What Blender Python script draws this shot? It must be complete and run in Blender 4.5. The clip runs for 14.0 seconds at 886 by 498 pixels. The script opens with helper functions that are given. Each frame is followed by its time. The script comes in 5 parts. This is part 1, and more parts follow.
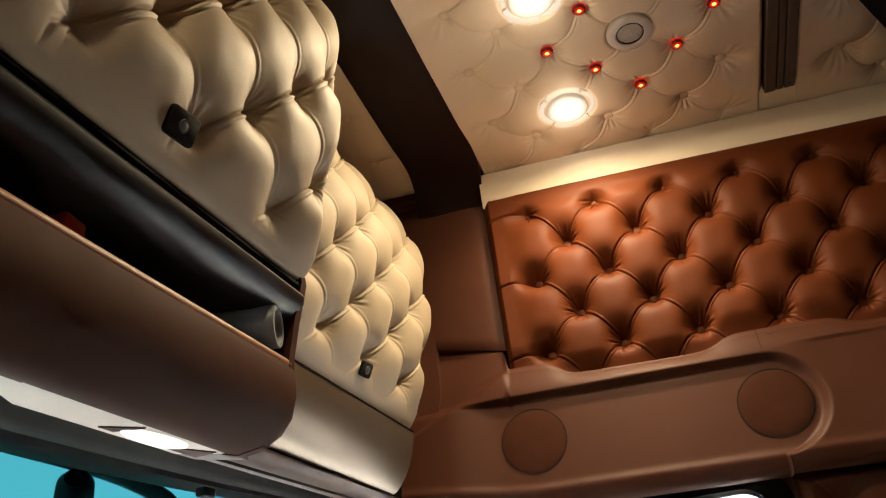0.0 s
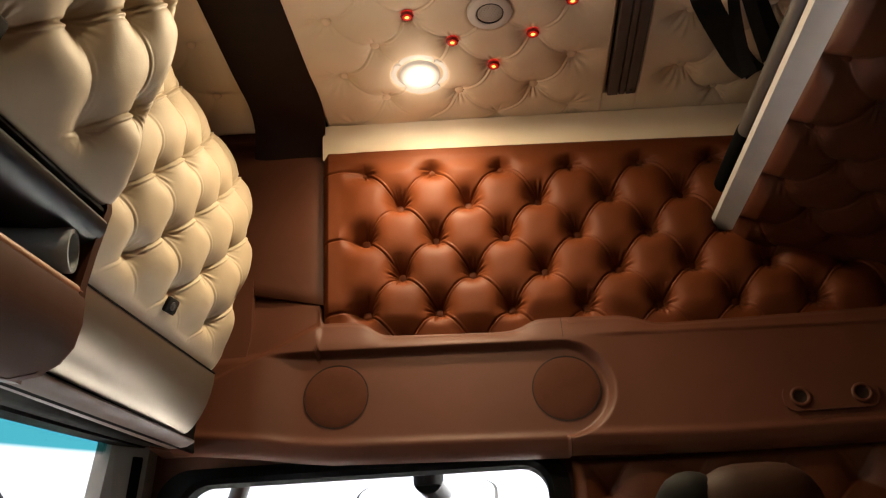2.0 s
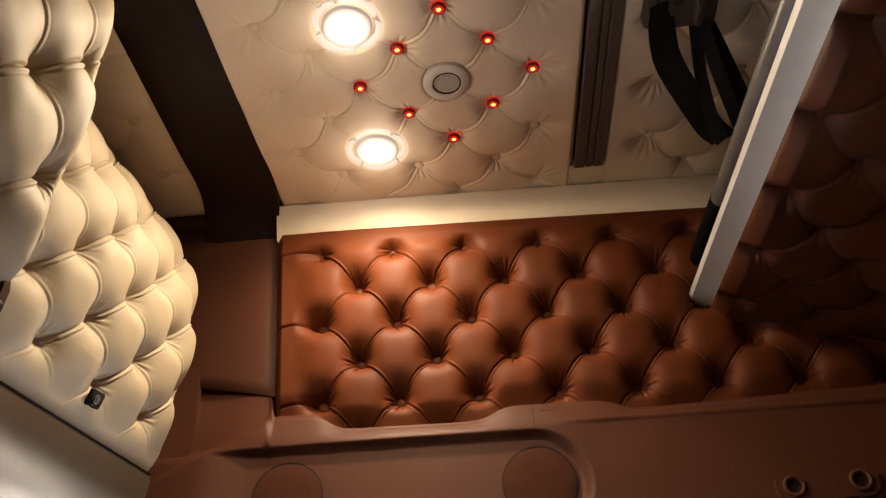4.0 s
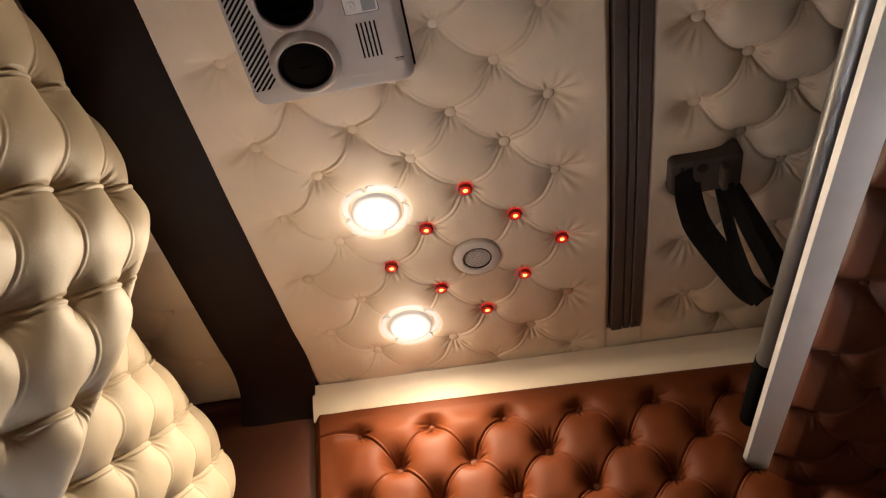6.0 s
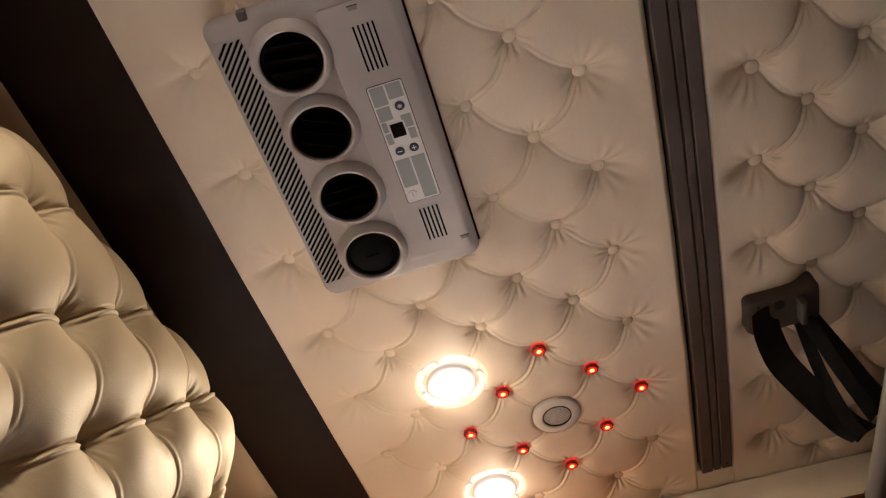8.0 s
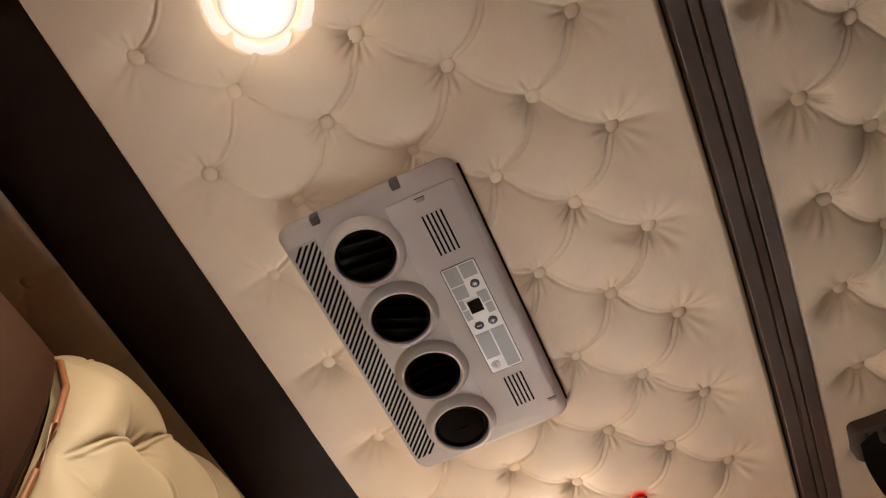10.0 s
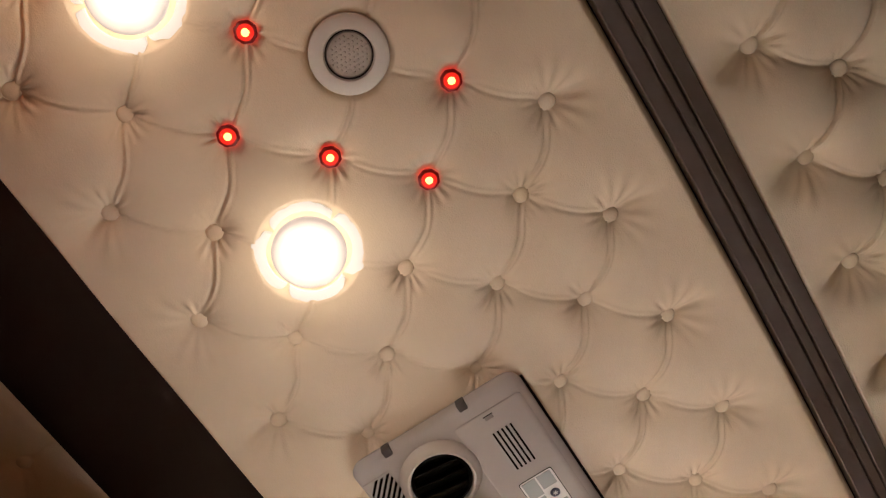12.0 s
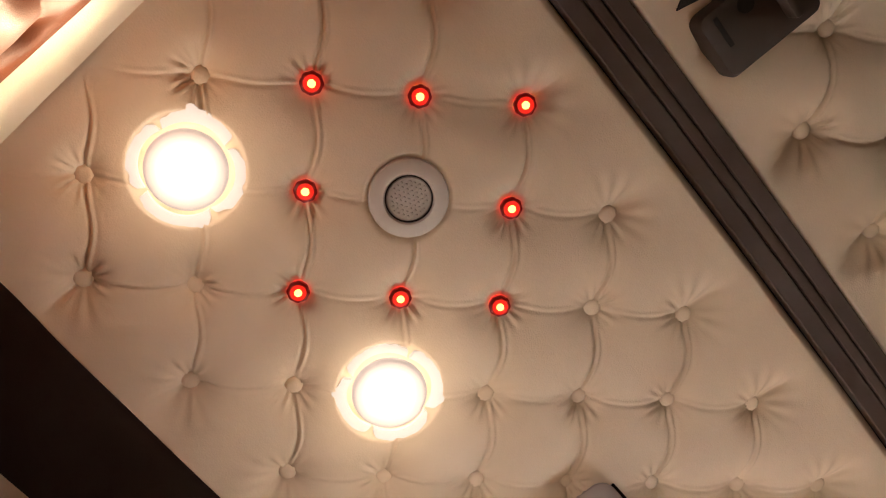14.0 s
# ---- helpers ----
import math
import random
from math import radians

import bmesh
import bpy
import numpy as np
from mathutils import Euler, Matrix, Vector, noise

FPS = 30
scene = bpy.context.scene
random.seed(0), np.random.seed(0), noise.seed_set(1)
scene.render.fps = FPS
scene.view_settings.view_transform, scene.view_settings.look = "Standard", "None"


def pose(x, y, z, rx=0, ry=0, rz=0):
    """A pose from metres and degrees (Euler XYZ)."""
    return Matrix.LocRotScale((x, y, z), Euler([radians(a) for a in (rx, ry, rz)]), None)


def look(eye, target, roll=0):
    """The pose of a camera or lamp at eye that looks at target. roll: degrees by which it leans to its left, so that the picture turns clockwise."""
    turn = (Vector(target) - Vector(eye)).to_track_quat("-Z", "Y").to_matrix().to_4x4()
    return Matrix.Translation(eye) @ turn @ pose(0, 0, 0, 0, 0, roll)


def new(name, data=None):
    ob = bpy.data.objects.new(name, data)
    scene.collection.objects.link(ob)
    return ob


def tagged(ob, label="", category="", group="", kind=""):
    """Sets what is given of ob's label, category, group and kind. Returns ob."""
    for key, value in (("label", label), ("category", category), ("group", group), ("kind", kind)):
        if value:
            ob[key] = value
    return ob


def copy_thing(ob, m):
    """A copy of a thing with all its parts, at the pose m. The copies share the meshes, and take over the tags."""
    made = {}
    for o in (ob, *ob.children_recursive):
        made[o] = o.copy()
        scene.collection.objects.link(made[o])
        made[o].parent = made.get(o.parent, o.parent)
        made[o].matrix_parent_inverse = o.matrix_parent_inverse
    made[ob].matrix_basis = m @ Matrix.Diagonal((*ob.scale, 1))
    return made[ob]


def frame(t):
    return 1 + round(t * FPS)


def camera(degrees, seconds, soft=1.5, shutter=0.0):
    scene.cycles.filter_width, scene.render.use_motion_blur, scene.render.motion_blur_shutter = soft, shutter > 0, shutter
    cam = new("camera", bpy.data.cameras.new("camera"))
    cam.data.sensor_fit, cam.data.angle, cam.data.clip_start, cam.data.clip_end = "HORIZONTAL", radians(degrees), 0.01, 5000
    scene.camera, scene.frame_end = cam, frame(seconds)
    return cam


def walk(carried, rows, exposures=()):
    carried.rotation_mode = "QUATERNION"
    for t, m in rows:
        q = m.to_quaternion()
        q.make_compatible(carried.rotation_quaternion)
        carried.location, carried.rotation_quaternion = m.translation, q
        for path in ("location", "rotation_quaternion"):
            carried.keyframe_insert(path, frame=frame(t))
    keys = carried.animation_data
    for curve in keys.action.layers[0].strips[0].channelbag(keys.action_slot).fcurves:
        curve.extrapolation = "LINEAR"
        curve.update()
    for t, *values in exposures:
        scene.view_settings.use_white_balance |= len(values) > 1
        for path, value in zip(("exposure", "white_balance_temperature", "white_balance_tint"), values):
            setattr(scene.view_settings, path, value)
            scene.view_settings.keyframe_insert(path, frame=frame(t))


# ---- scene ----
cam = camera(54.1, 14.0, soft=1.2)
PATH = [
    (0, (-0.0552, -1.2986, 0.6974), (-0.5188, 0.3076, 1.8005), -5.17),
    (0.5, (-0.0112, -1.2965, 0.7055), (-0.4301, 0.3575, 1.749), -3.96),
    (1, (-0.0309, -1.2702, 0.6796), (-0.3399, 0.4155, 1.7107), -4.39),
    (1.5, (-0.0256, -1.2778, 0.686), (-0.2459, 0.4339, 1.6968), -3.79),
    (2, (-0.0102, -1.2998, 0.7026), (-0.1518, 0.4318, 1.6933), -2.42),
    (4.3, (0.0287, -1.1718, 0.7586), (-0.0462, 0.4209, 1.966), -4.92),
    (4.5, (0.0265, -1.1794, 0.7706), (-0.0441, 0.3935, 2.0039), -5.21),
    (5, (0.0218, -1.1882, 0.7896), (-0.0544, 0.3254, 2.0947), -5.24),
    (5.5, (0.0234, -1.206, 0.8065), (-0.0656, 0.2578, 2.1665), -6.08),
    (6, (0.0282, -1.2188, 0.8187), (-0.0805, 0.1993, 2.2249), -6.93),
    (6.5, (0.0234, -1.2298, 0.8342), (-0.0994, 0.1455, 2.2811), -8.32),
    (7, (0.0195, -1.2434, 0.8464), (-0.1167, 0.0766, 2.3428), -9.09),
    (7.5, (0.007, -1.2672, 0.8711), (-0.1333, -0.0036, 2.415), -9.80),
    (8, (0.0049, -1.2886, 0.8889), (-0.1451, -0.086, 2.4799), -10.81),
    (8.2, (0.0055, -1.2991, 0.8984), (-0.1478, -0.1203, 2.5067), -11.33),
    (10.3, (0.0259, -1.3926, 0.9549), (-0.181, -0.4729, 2.7188), -13.18),
    (10.5, (0.0289, -1.3983, 0.9541), (-0.1672, -0.5315, 2.7458), -13.72),
    (11, (0.0274, -1.413, 0.9588), (-0.145, -0.632, 2.7919), -15.85),
    (11.5, (0.0403, -1.4371, 0.9719), (-0.1273, -0.7128, 2.8286), -17.39),
    (12, (0.0451, -1.4647, 0.9847), (-0.0995, -0.7956, 2.8639), -20.68),
    (12.5, (0.0503, -1.4935, 0.9967), (-0.0757, -0.879, 2.8958), -23.71),
    (13, (0.0596, -1.5349, 1.0102), (-0.0768, -0.9426, 2.9156), -24.47),
    (13.5, (0.0546, -1.5664, 1.0243), (-0.0736, -0.9764, 2.931), -26.82),
    (14, (0.0674, -1.5912, 1.0297), (-0.0795, -0.9994, 2.9345), -26.14),
]
EXPOSURES = [(0.0, 3.10, 6450, 9), (2.0, 3.10, 6450, 10), (4.5, 3.22, 6050, 12), (8.0, 3.64, 5950, 13), (10.5, 4.12, 6100, 11), (12.0, 4.15, 6250, 11), (14.0, 4.16, 6550, 15)]
walk(cam, [(t, look(eye, target, roll)) for t, eye, target, roll in PATH], EXPOSURES)

# ---- world and light ----
world = bpy.data.worlds.new("world")
scene.world = world
world.use_nodes = True
wn = world.node_tree.nodes
sky = wn.new("ShaderNodeTexSky")
sky.sky_type = 'NISHITA'
sky.sun_disc = False
sky.sun_elevation, sky.sun_rotation = radians(55), radians(72)
sky.air_density, sky.dust_density, sky.ozone_density = 1.0, 6.0, 1.0
haze = wn.new("ShaderNodeHueSaturation")      # a bright, hazy white sky
haze.inputs["Saturation"].default_value = 0.3
world.node_tree.links.new(sky.outputs[0], haze.inputs["Color"])
world.node_tree.links.new(haze.outputs[0], wn["Background"].inputs[0])
wn["Background"].inputs[1].default_value = 0.07

sun = new("sun", bpy.data.lights.new("sun", 'SUN'))
sun.data.energy, sun.data.angle, sun.data.color = 3.0, radians(4), (1.0, 0.96, 0.9)
sun.matrix_world = look((6, 2, 9), (0, 0, 0))

LAMP_W, RIM_W, FILL_W, LAMP_COLOR = 0.52, 0.22, 0.0175, (1.0, 0.78, 0.49)

# ---- plan ----
ZC = 2.0                  # ceiling
A, B = 0.0845, 0.085      # half diagonals of the ceiling's diamond tufting
MID = -0.68               # the cab's middle plane
YW = 0.44                 # passenger side wall


def mirror_y(y):
    return 2 * MID - y


# ---- materials ----
def mat(name, color, rough=0.5, metal=0.0, vary=0.12, scale=9.0, bump=0.0, bump_scale=400.0, coat=0.0, grain='noise', spec=0.5, wear=0.0, spread=0.08):
    m = bpy.data.materials.new(name)
    m.use_nodes = True
    n, l = m.node_tree.nodes, m.node_tree.links
    p = n["Principled BSDF"]
    p.inputs["Roughness"].default_value = rough
    p.inputs["Metallic"].default_value = metal
    p.inputs["Coat Weight"].default_value = coat
    p.inputs["Specular IOR Level"].default_value = spec
    tc = n.new("ShaderNodeTexCoord")
    big = n.new("ShaderNodeTexNoise")
    big.inputs["Scale"].default_value = scale
    big.inputs["Detail"].default_value = 6
    l.new(tc.outputs["Object"], big.inputs["Vector"])
    ramp = n.new("ShaderNodeValToRGB")
    c = Vector(color)
    lo, hi = c * (1 - vary), c * (1 + vary)
    ramp.color_ramp.elements[0].position, ramp.color_ramp.elements[1].position = 0.3, 0.7
    ramp.color_ramp.elements[0].color = (*lo, 1)
    ramp.color_ramp.elements[1].color = (min(hi[0], 1), min(hi[1], 1), min(hi[2], 1), 1)
    l.new(big.outputs["Fac"], ramp.inputs["Fac"])
    l.new(ramp.outputs["Color"], p.inputs["Base Color"])
    rr = n.new("ShaderNodeMapRange")
    rr.inputs["To Min"].default_value = max(rough - spread - wear, 0.03)
    rr.inputs["To Max"].default_value = min(rough + spread + wear, 1)
    mid = n.new("ShaderNodeTexNoise")
    mid.inputs["Scale"].default_value = scale * 5
    mid.inputs["Detail"].default_value = 4
    l.new(tc.outputs["Object"], mid.inputs["Vector"])
    l.new(mid.outputs["Fac"], rr.inputs["Value"])
    l.new(rr.outputs["Result"], p.inputs["Roughness"])
    if bump:
        if grain == 'leather':
            tex = n.new("ShaderNodeTexVoronoi")
            out = tex.outputs["Distance"]
        else:
            tex = n.new("ShaderNodeTexNoise")
            tex.inputs["Detail"].default_value = 3
            out = tex.outputs["Fac"]
        tex.inputs["Scale"].default_value = bump_scale
        l.new(tc.outputs["Object"], tex.inputs["Vector"])
        b1 = n.new("ShaderNodeBump")
        b1.inputs["Strength"].default_value = bump
        b1.inputs["Distance"].default_value = 0.0006
        l.new(out, b1.inputs["Height"])
        b2 = n.new("ShaderNodeBump")
        b2.inputs["Strength"].default_value = min(bump * 1.2, 1)
        b2.inputs["Distance"].default_value = 0.0025
        soft = n.new("ShaderNodeTexNoise")
        soft.inputs["Scale"].default_value = 26
        soft.inputs["Detail"].default_value = 3
        l.new(tc.outputs["Object"], soft.inputs["Vector"])
        l.new(soft.outputs["Fac"], b2.inputs["Height"])
        l.new(b1.outputs["Normal"], b2.inputs["Normal"])
        l.new(b2.outputs["Normal"], p.inputs["Normal"])
    return m


def glow(name, color, strength):
    m = bpy.data.materials.new(name)
    m.use_nodes = True
    p = m.node_tree.nodes["Principled BSDF"]
    p.inputs["Base Color"].default_value = (0.75, 0.72, 0.68, 1)
    p.inputs["Emission Color"].default_value = (*color, 1)
    p.inputs["Emission Strength"].default_value = strength
    return m


def glass(name, color, rough=0.0):
    m = bpy.data.materials.new(name)
    m.use_nodes = True
    p = m.node_tree.nodes["Principled BSDF"]
    p.inputs["Base Color"].default_value = (*color, 1)
    p.inputs["Transmission Weight"].default_value = 1.0
    p.inputs["Roughness"].default_value = rough
    p.inputs["IOR"].default_value = 1.02
    return m


CREAM = mat("cream_leather", (0.83, 0.685, 0.51), 0.48, vary=0.05, scale=5, bump=0.35, bump_scale=520, grain='leather')
# the ceiling's cream leather darkened, standing in for dimmer light on the doors
CREAM_SHADED = mat("cream_leather_shaded", (0.45, 0.368, 0.258), 0.54, spec=0.30, vary=0.06, scale=5, bump=0.2, bump_scale=620, grain='leather')
CREAM_BAND = mat("cream_smooth_leather", (0.84, 0.72, 0.55), 0.5, vary=0.05, scale=5, bump=0.22, bump_scale=520, grain='leather')
BROWN = mat("cognac_leather", (0.117, 0.0288, 0.0078), 0.52, spec=0.15, vary=0.16, scale=6, bump=0.35, bump_scale=560, grain='leather')
# the wall's cognac leather darkened, standing in for the dim rear of the cab
BROWN_SHADED = mat("cognac_leather_shaded", (0.068, 0.018, 0.0060), 0.5, spec=0.2, vary=0.16, scale=6, bump=0.35, bump_scale=560, grain='leather')
BROWN_SMOOTH = mat("brown_leather_trim", (0.080, 0.0255, 0.0125), 0.52, spec=0.25, vary=0.1, scale=5, bump=0.25, bump_scale=600, grain='leather')
DARK_STRIP = mat("dark_brown_leather", (0.018, 0.0078, 0.0054), 0.6, spec=0.16, vary=0.12, scale=6, bump=0.2, bump_scale=600, grain='leather')
CONSOLE = mat("brown_moulded_plastic", (0.062, 0.0235, 0.0130), 0.65, spec=0.05, vary=0.08, scale=5, bump=0.15, bump_scale=700)
RIM_TAN = mat("tan_leather_edging", (0.26, 0.105, 0.05), 0.42, spec=0.35, vary=0.08, scale=6, bump=0.2, bump_scale=600, grain='leather')
ROLL_BROWN = mat("taupe_brown_plastic", (0.075, 0.043, 0.030), 0.55, spec=0.25, vary=0.05, scale=5, bump=0.1, bump_scale=700)
SATIN = mat("satin_bronze_plastic", (0.19, 0.155, 0.112), 0.36, metal=0.75, vary=0.03, scale=4, spec=0.5, spread=0.015)
VENT_BLACK = mat("vent_black_plastic", (0.003, 0.003, 0.0033), 0.6, spec=0.06, vary=0.1, scale=12)
LIP = mat("black_satin_plastic", (0.010, 0.0095, 0.0095), 0.36, vary=0.05, scale=6, spec=0.35, spread=0.02)
BLACK = mat("black_plastic", (0.012, 0.011, 0.011), 0.55, vary=0.2, scale=12, bump=0.15, bump_scale=600)
RUBBER = mat("black_rubber", (0.005, 0.005, 0.0052), 0.8, spec=0.05, vary=0.2, scale=12, bump=0.2, bump_scale=300)
RAIL = mat("dark_taupe_rail", (0.094, 0.066, 0.056), 0.55, vary=0.08, scale=8, bump=0.1, bump_scale=500)
BRACKET = mat("brown_grey_plastic", (0.066, 0.050, 0.042), 0.5, vary=0.08, scale=10, bump=0.2, bump_scale=800)
STRAP = mat("black_webbing", (0.0095, 0.0083, 0.0088), 0.8, spec=0.2, vary=0.25, scale=60, bump=0.6, bump_scale=900)
ALU = mat("brushed_aluminium", (0.64, 0.61, 0.585), 0.52, metal=0.25, vary=0.06, scale=10, bump=0.05, bump_scale=300)
TUBE = mat("grey_painted_tube", (0.15, 0.145, 0.145), 0.35, metal=0.5, vary=0.06, scale=10)
GREY = mat("light_grey_plastic", (0.46, 0.42, 0.40), 0.5, vary=0.04, scale=7, bump=0.15, bump_scale=900)
NOTCH_SHADE = mat("recess_shade_grey", (0.10, 0.092, 0.09), 0.6, spec=0.2, vary=0.05, scale=7)
GREY_EDGE = mat("grey_plastic_edge", (0.30, 0.275, 0.265), 0.5, vary=0.05, scale=7, bump=0.1, bump_scale=900)
PANEL_WHITE = mat("white_label_film", (0.72, 0.70, 0.68), 0.35, vary=0.02)
PANEL_GREY = mat("grey_label_film", (0.33, 0.34, 0.33), 0.35, vary=0.03)
BUTTON_BLUE = mat("dark_blue_button", (0.03, 0.028, 0.06), 0.35, vary=0.05)
WHITE_RING = mat("white_lamp_ring", (0.72, 0.68, 0.63), 0.4, vary=0.03)
MESH_GREY = mat("grey_speaker_mesh", (0.56, 0.52, 0.48), 0.6, vary=0.06, scale=40, bump=0.08, bump_scale=420)
DARK_FRAME = mat("dark_grey_header", (0.006, 0.0045, 0.004), 0.7, spec=0.02, vary=0.1, scale=8, bump=0.15, bump_scale=700)
PILLAR_GREY = mat("grey_pillar_plastic", (0.22, 0.19, 0.165), 0.5, vary=0.06, scale=8, bump=0.15, bump_scale=800)
VISOR = mat("cream_visor_plastic", (0.64, 0.57, 0.47), 0.5, vary=0.05, scale=6, bump=0.15, bump_scale=700)
SEAT_GREY = mat("grey_seat_shell", (0.009, 0.0082, 0.0076), 0.7, spec=0.1, vary=0.08, scale=9, bump=0.2, bump_scale=600)
DRIVER_BROWN = mat("dark_brown_cabinet_leather", (0.038, 0.0155, 0.0085), 0.62, spec=0.12, vary=0.1, scale=6, bump=0.25, bump_scale=600, grain='leather')
SEAT_TAN = mat("dark_tan_seat_leather", (0.032, 0.0115, 0.0052), 0.6, spec=0.12, vary=0.12, scale=7, bump=0.3, bump_scale=600, grain='leather')
CARPET = mat("beige_carpet", (0.42, 0.35, 0.285), 0.95, vary=0.3, scale=40, bump=0.8, bump_scale=700)
MIRROR = mat("mirror_glass", (0.8, 0.82, 0.84), 0.03, metal=1.0, vary=0.01)
PAPER = mat("grey_roll", (0.20, 0.225, 0.235), 0.4, vary=0.1, scale=14)
ORANGE = mat("red_orange_plastic", (0.45, 0.06, 0.02), 0.4, vary=0.1)
BOUNCE_GROUND = mat("pale_bounce_ground", (0.50, 0.49, 0.47), 0.9, vary=0.2, scale=2, bump=0.4, bump_scale=60)
CLEAR = glass("clear_glass", (0.97, 0.98, 0.98))
DIFFUSER = glow("lamp_diffuser", (1.0, 0.88, 0.70), 0.4)
# glow for the halo of light that the lamp spills on the leather
LAMP_HALO = glow("lamp_halo_glow", (1.0, 0.93, 0.82), 0.024)
LAMP_RING = glow("lit_frosted_ring", (1.0, 0.86, 0.77), 0.020)
VISOR_LAMP = glow("visor_lamp_lens", (1.0, 0.93, 0.82), 0.16)
LED_CORE = glow("led_core", (1.0, 0.48, 0.08), 0.34)
LED_RED = glow("led_red_lens", (1.0, 0.018, 0.008), 0.07)
LED_BEZEL = glow("led_red_bezel", (1.0, 0.012, 0.008), 0.0035)
LED_SPILL = glow("led_red_spill", (1.0, 0.03, 0.02), 0.075)
for m in (LED_BEZEL, LED_RED, LED_SPILL, LED_CORE):
    m.node_tree.nodes["Principled BSDF"].inputs["Base Color"].default_value = (0.08, 0.005, 0.004, 1)

# tinted band along the top of the windscreen
TINT = glass("tinted_screen_glass", (0.97, 0.98, 0.98))
tn, tl = TINT.node_tree.nodes, TINT.node_tree.links
geo = tn.new("ShaderNodeNewGeometry")
sep = tn.new("ShaderNodeSeparateXYZ")
mr = tn.new("ShaderNodeMapRange")
mr.inputs["From Min"].default_value, mr.inputs["From Max"].default_value = 1.164, 1.175
mixc = tn.new("ShaderNodeMix")
mixc.data_type = 'RGBA'
mixc.inputs["A"].default_value = (0.97, 0.98, 0.98, 1)
mixc.inputs["B"].default_value = (0.05, 0.29, 0.32, 1)
tl.new(geo.outputs["Position"], sep.inputs[0])
rise = tn.new("ShaderNodeMath")          # the band's lower edge is sloped to fit the camera's view
rise.operation = 'MULTIPLY_ADD'
rise.inputs[1].default_value = -0.212
tl.new(sep.outputs["Y"], rise.inputs[0])
tl.new(sep.outputs["Z"], rise.inputs[2])
tl.new(rise.outputs[0], mr.inputs["Value"])
tl.new(mr.outputs["Result"], mixc.inputs["Factor"])
tl.new(mixc.outputs["Result"], tn["Principled BSDF"].inputs["Base Color"])


# ---- building helpers ----
def part(name, bm, material, parent=None, label="", smooth=True):
    """Link a bmesh as one mesh object under a thing or a part."""
    me = bpy.data.meshes.new(name)
    bmesh.ops.recalc_face_normals(bm, faces=bm.faces)
    bm.to_mesh(me)
    bm.free()
    return part_mesh(name, me, material, parent, label, smooth)


def part_mesh(name, me, material, parent=None, label="", smooth=True, crisp=True):
    if not me.materials:
        me.materials.append(material)
    if smooth:
        me.shade_smooth()
        if crisp:
            me.set_sharp_from_angle(angle=radians(38))
    ob = new(name, me)
    if parent is not None:
        ob.parent = parent
    if label:
        tagged(ob, label)
    return ob


def thing(name, label, category, m=None, group="", kind=""):
    ob = new(name)
    ob.empty_display_size = 0.05
    if m is not None:
        ob.matrix_world = m
    return tagged(ob, label, category, group, kind)


def box(bm, lo, hi, bevel=0.0, seg=2):
    lo, hi = Vector(lo), Vector(hi)
    r = bmesh.ops.create_cube(bm, size=1.0, matrix=Matrix.Translation((lo + hi) / 2) @ Matrix.Diagonal((*(hi - lo), 1)))
    if bevel:
        edges = list({e for v in r["verts"] for e in v.link_edges})
        bmesh.ops.bevel(bm, geom=edges, offset=bevel, segments=seg, profile=0.5, affect='EDGES')
    return bm


def lathe(bm, profile, seg=32, m=None):
    """Revolve (radius, height) points round z; closed at the ends where the radius is 0."""
    rings = []
    for r, z in profile:
        if r < 1e-6:
            rings.append([bm.verts.new((0, 0, z))])
        else:
            rings.append([bm.verts.new((r * math.cos(2 * math.pi * k / seg), r * math.sin(2 * math.pi * k / seg), z)) for k in range(seg)])
    for a, b in zip(rings, rings[1:]):
        for k in range(seg):
            j = (k + 1) % seg
            if len(a) == 1 and len(b) == 1:
                continue
            if len(a) == 1:
                bm.faces.new((a[0], b[k], b[j]))
            elif len(b) == 1:
                bm.faces.new((a[k], b[0], a[j]))
            else:
                bm.faces.new((a[k], b[k], b[j], a[j]))
    if m is not None:
        bmesh.ops.transform(bm, matrix=m, verts=[v for ring in rings for v in ring])
    return bm


def extrude_loop(bm, pts, offset):
    """A closed prism from a planar loop of points and an offset vector."""
    off = Vector(offset)
    a = [bm.verts.new(p) for p in pts]
    b = [bm.verts.new(Vector(p) + off) for p in pts]
    bm.faces.new(a)
    bm.faces.new(b[::-1])
    for k in range(len(a)):
        j = (k + 1) % len(a)
        bm.faces.new((a[k], a[j], b[j], b[k]))
    return bm


def loft(bm, sections, closed=True, caps=True):
    """Skin a row of equally long point loops."""
    rings = [[bm.verts.new(p) for p in s] for s in sections]
    n = len(rings[0])
    for a, b in zip(rings, rings[1:]):
        for k in range(n if closed else n - 1):
            j = (k + 1) % n
            bm.faces.new((a[k], a[j], b[j], b[k]))
    if closed and caps:
        bm.faces.new(rings[0][::-1])
        bm.faces.new(rings[-1])
    return bm


def rounded_rect(x0, y0, x1, y1, r, seg=6):
    pts = []
    for cx, cy, a0 in ((x1 - r, y1 - r, 0), (x0 + r, y1 - r, 90), (x0 + r, y0 + r, 180), (x1 - r, y0 + r, 270)):
        for k in range(seg + 1):
            a = radians(a0 + 90 * k / seg)
            pts.append((cx + r * math.cos(a), cy + r * math.sin(a)))
    return pts


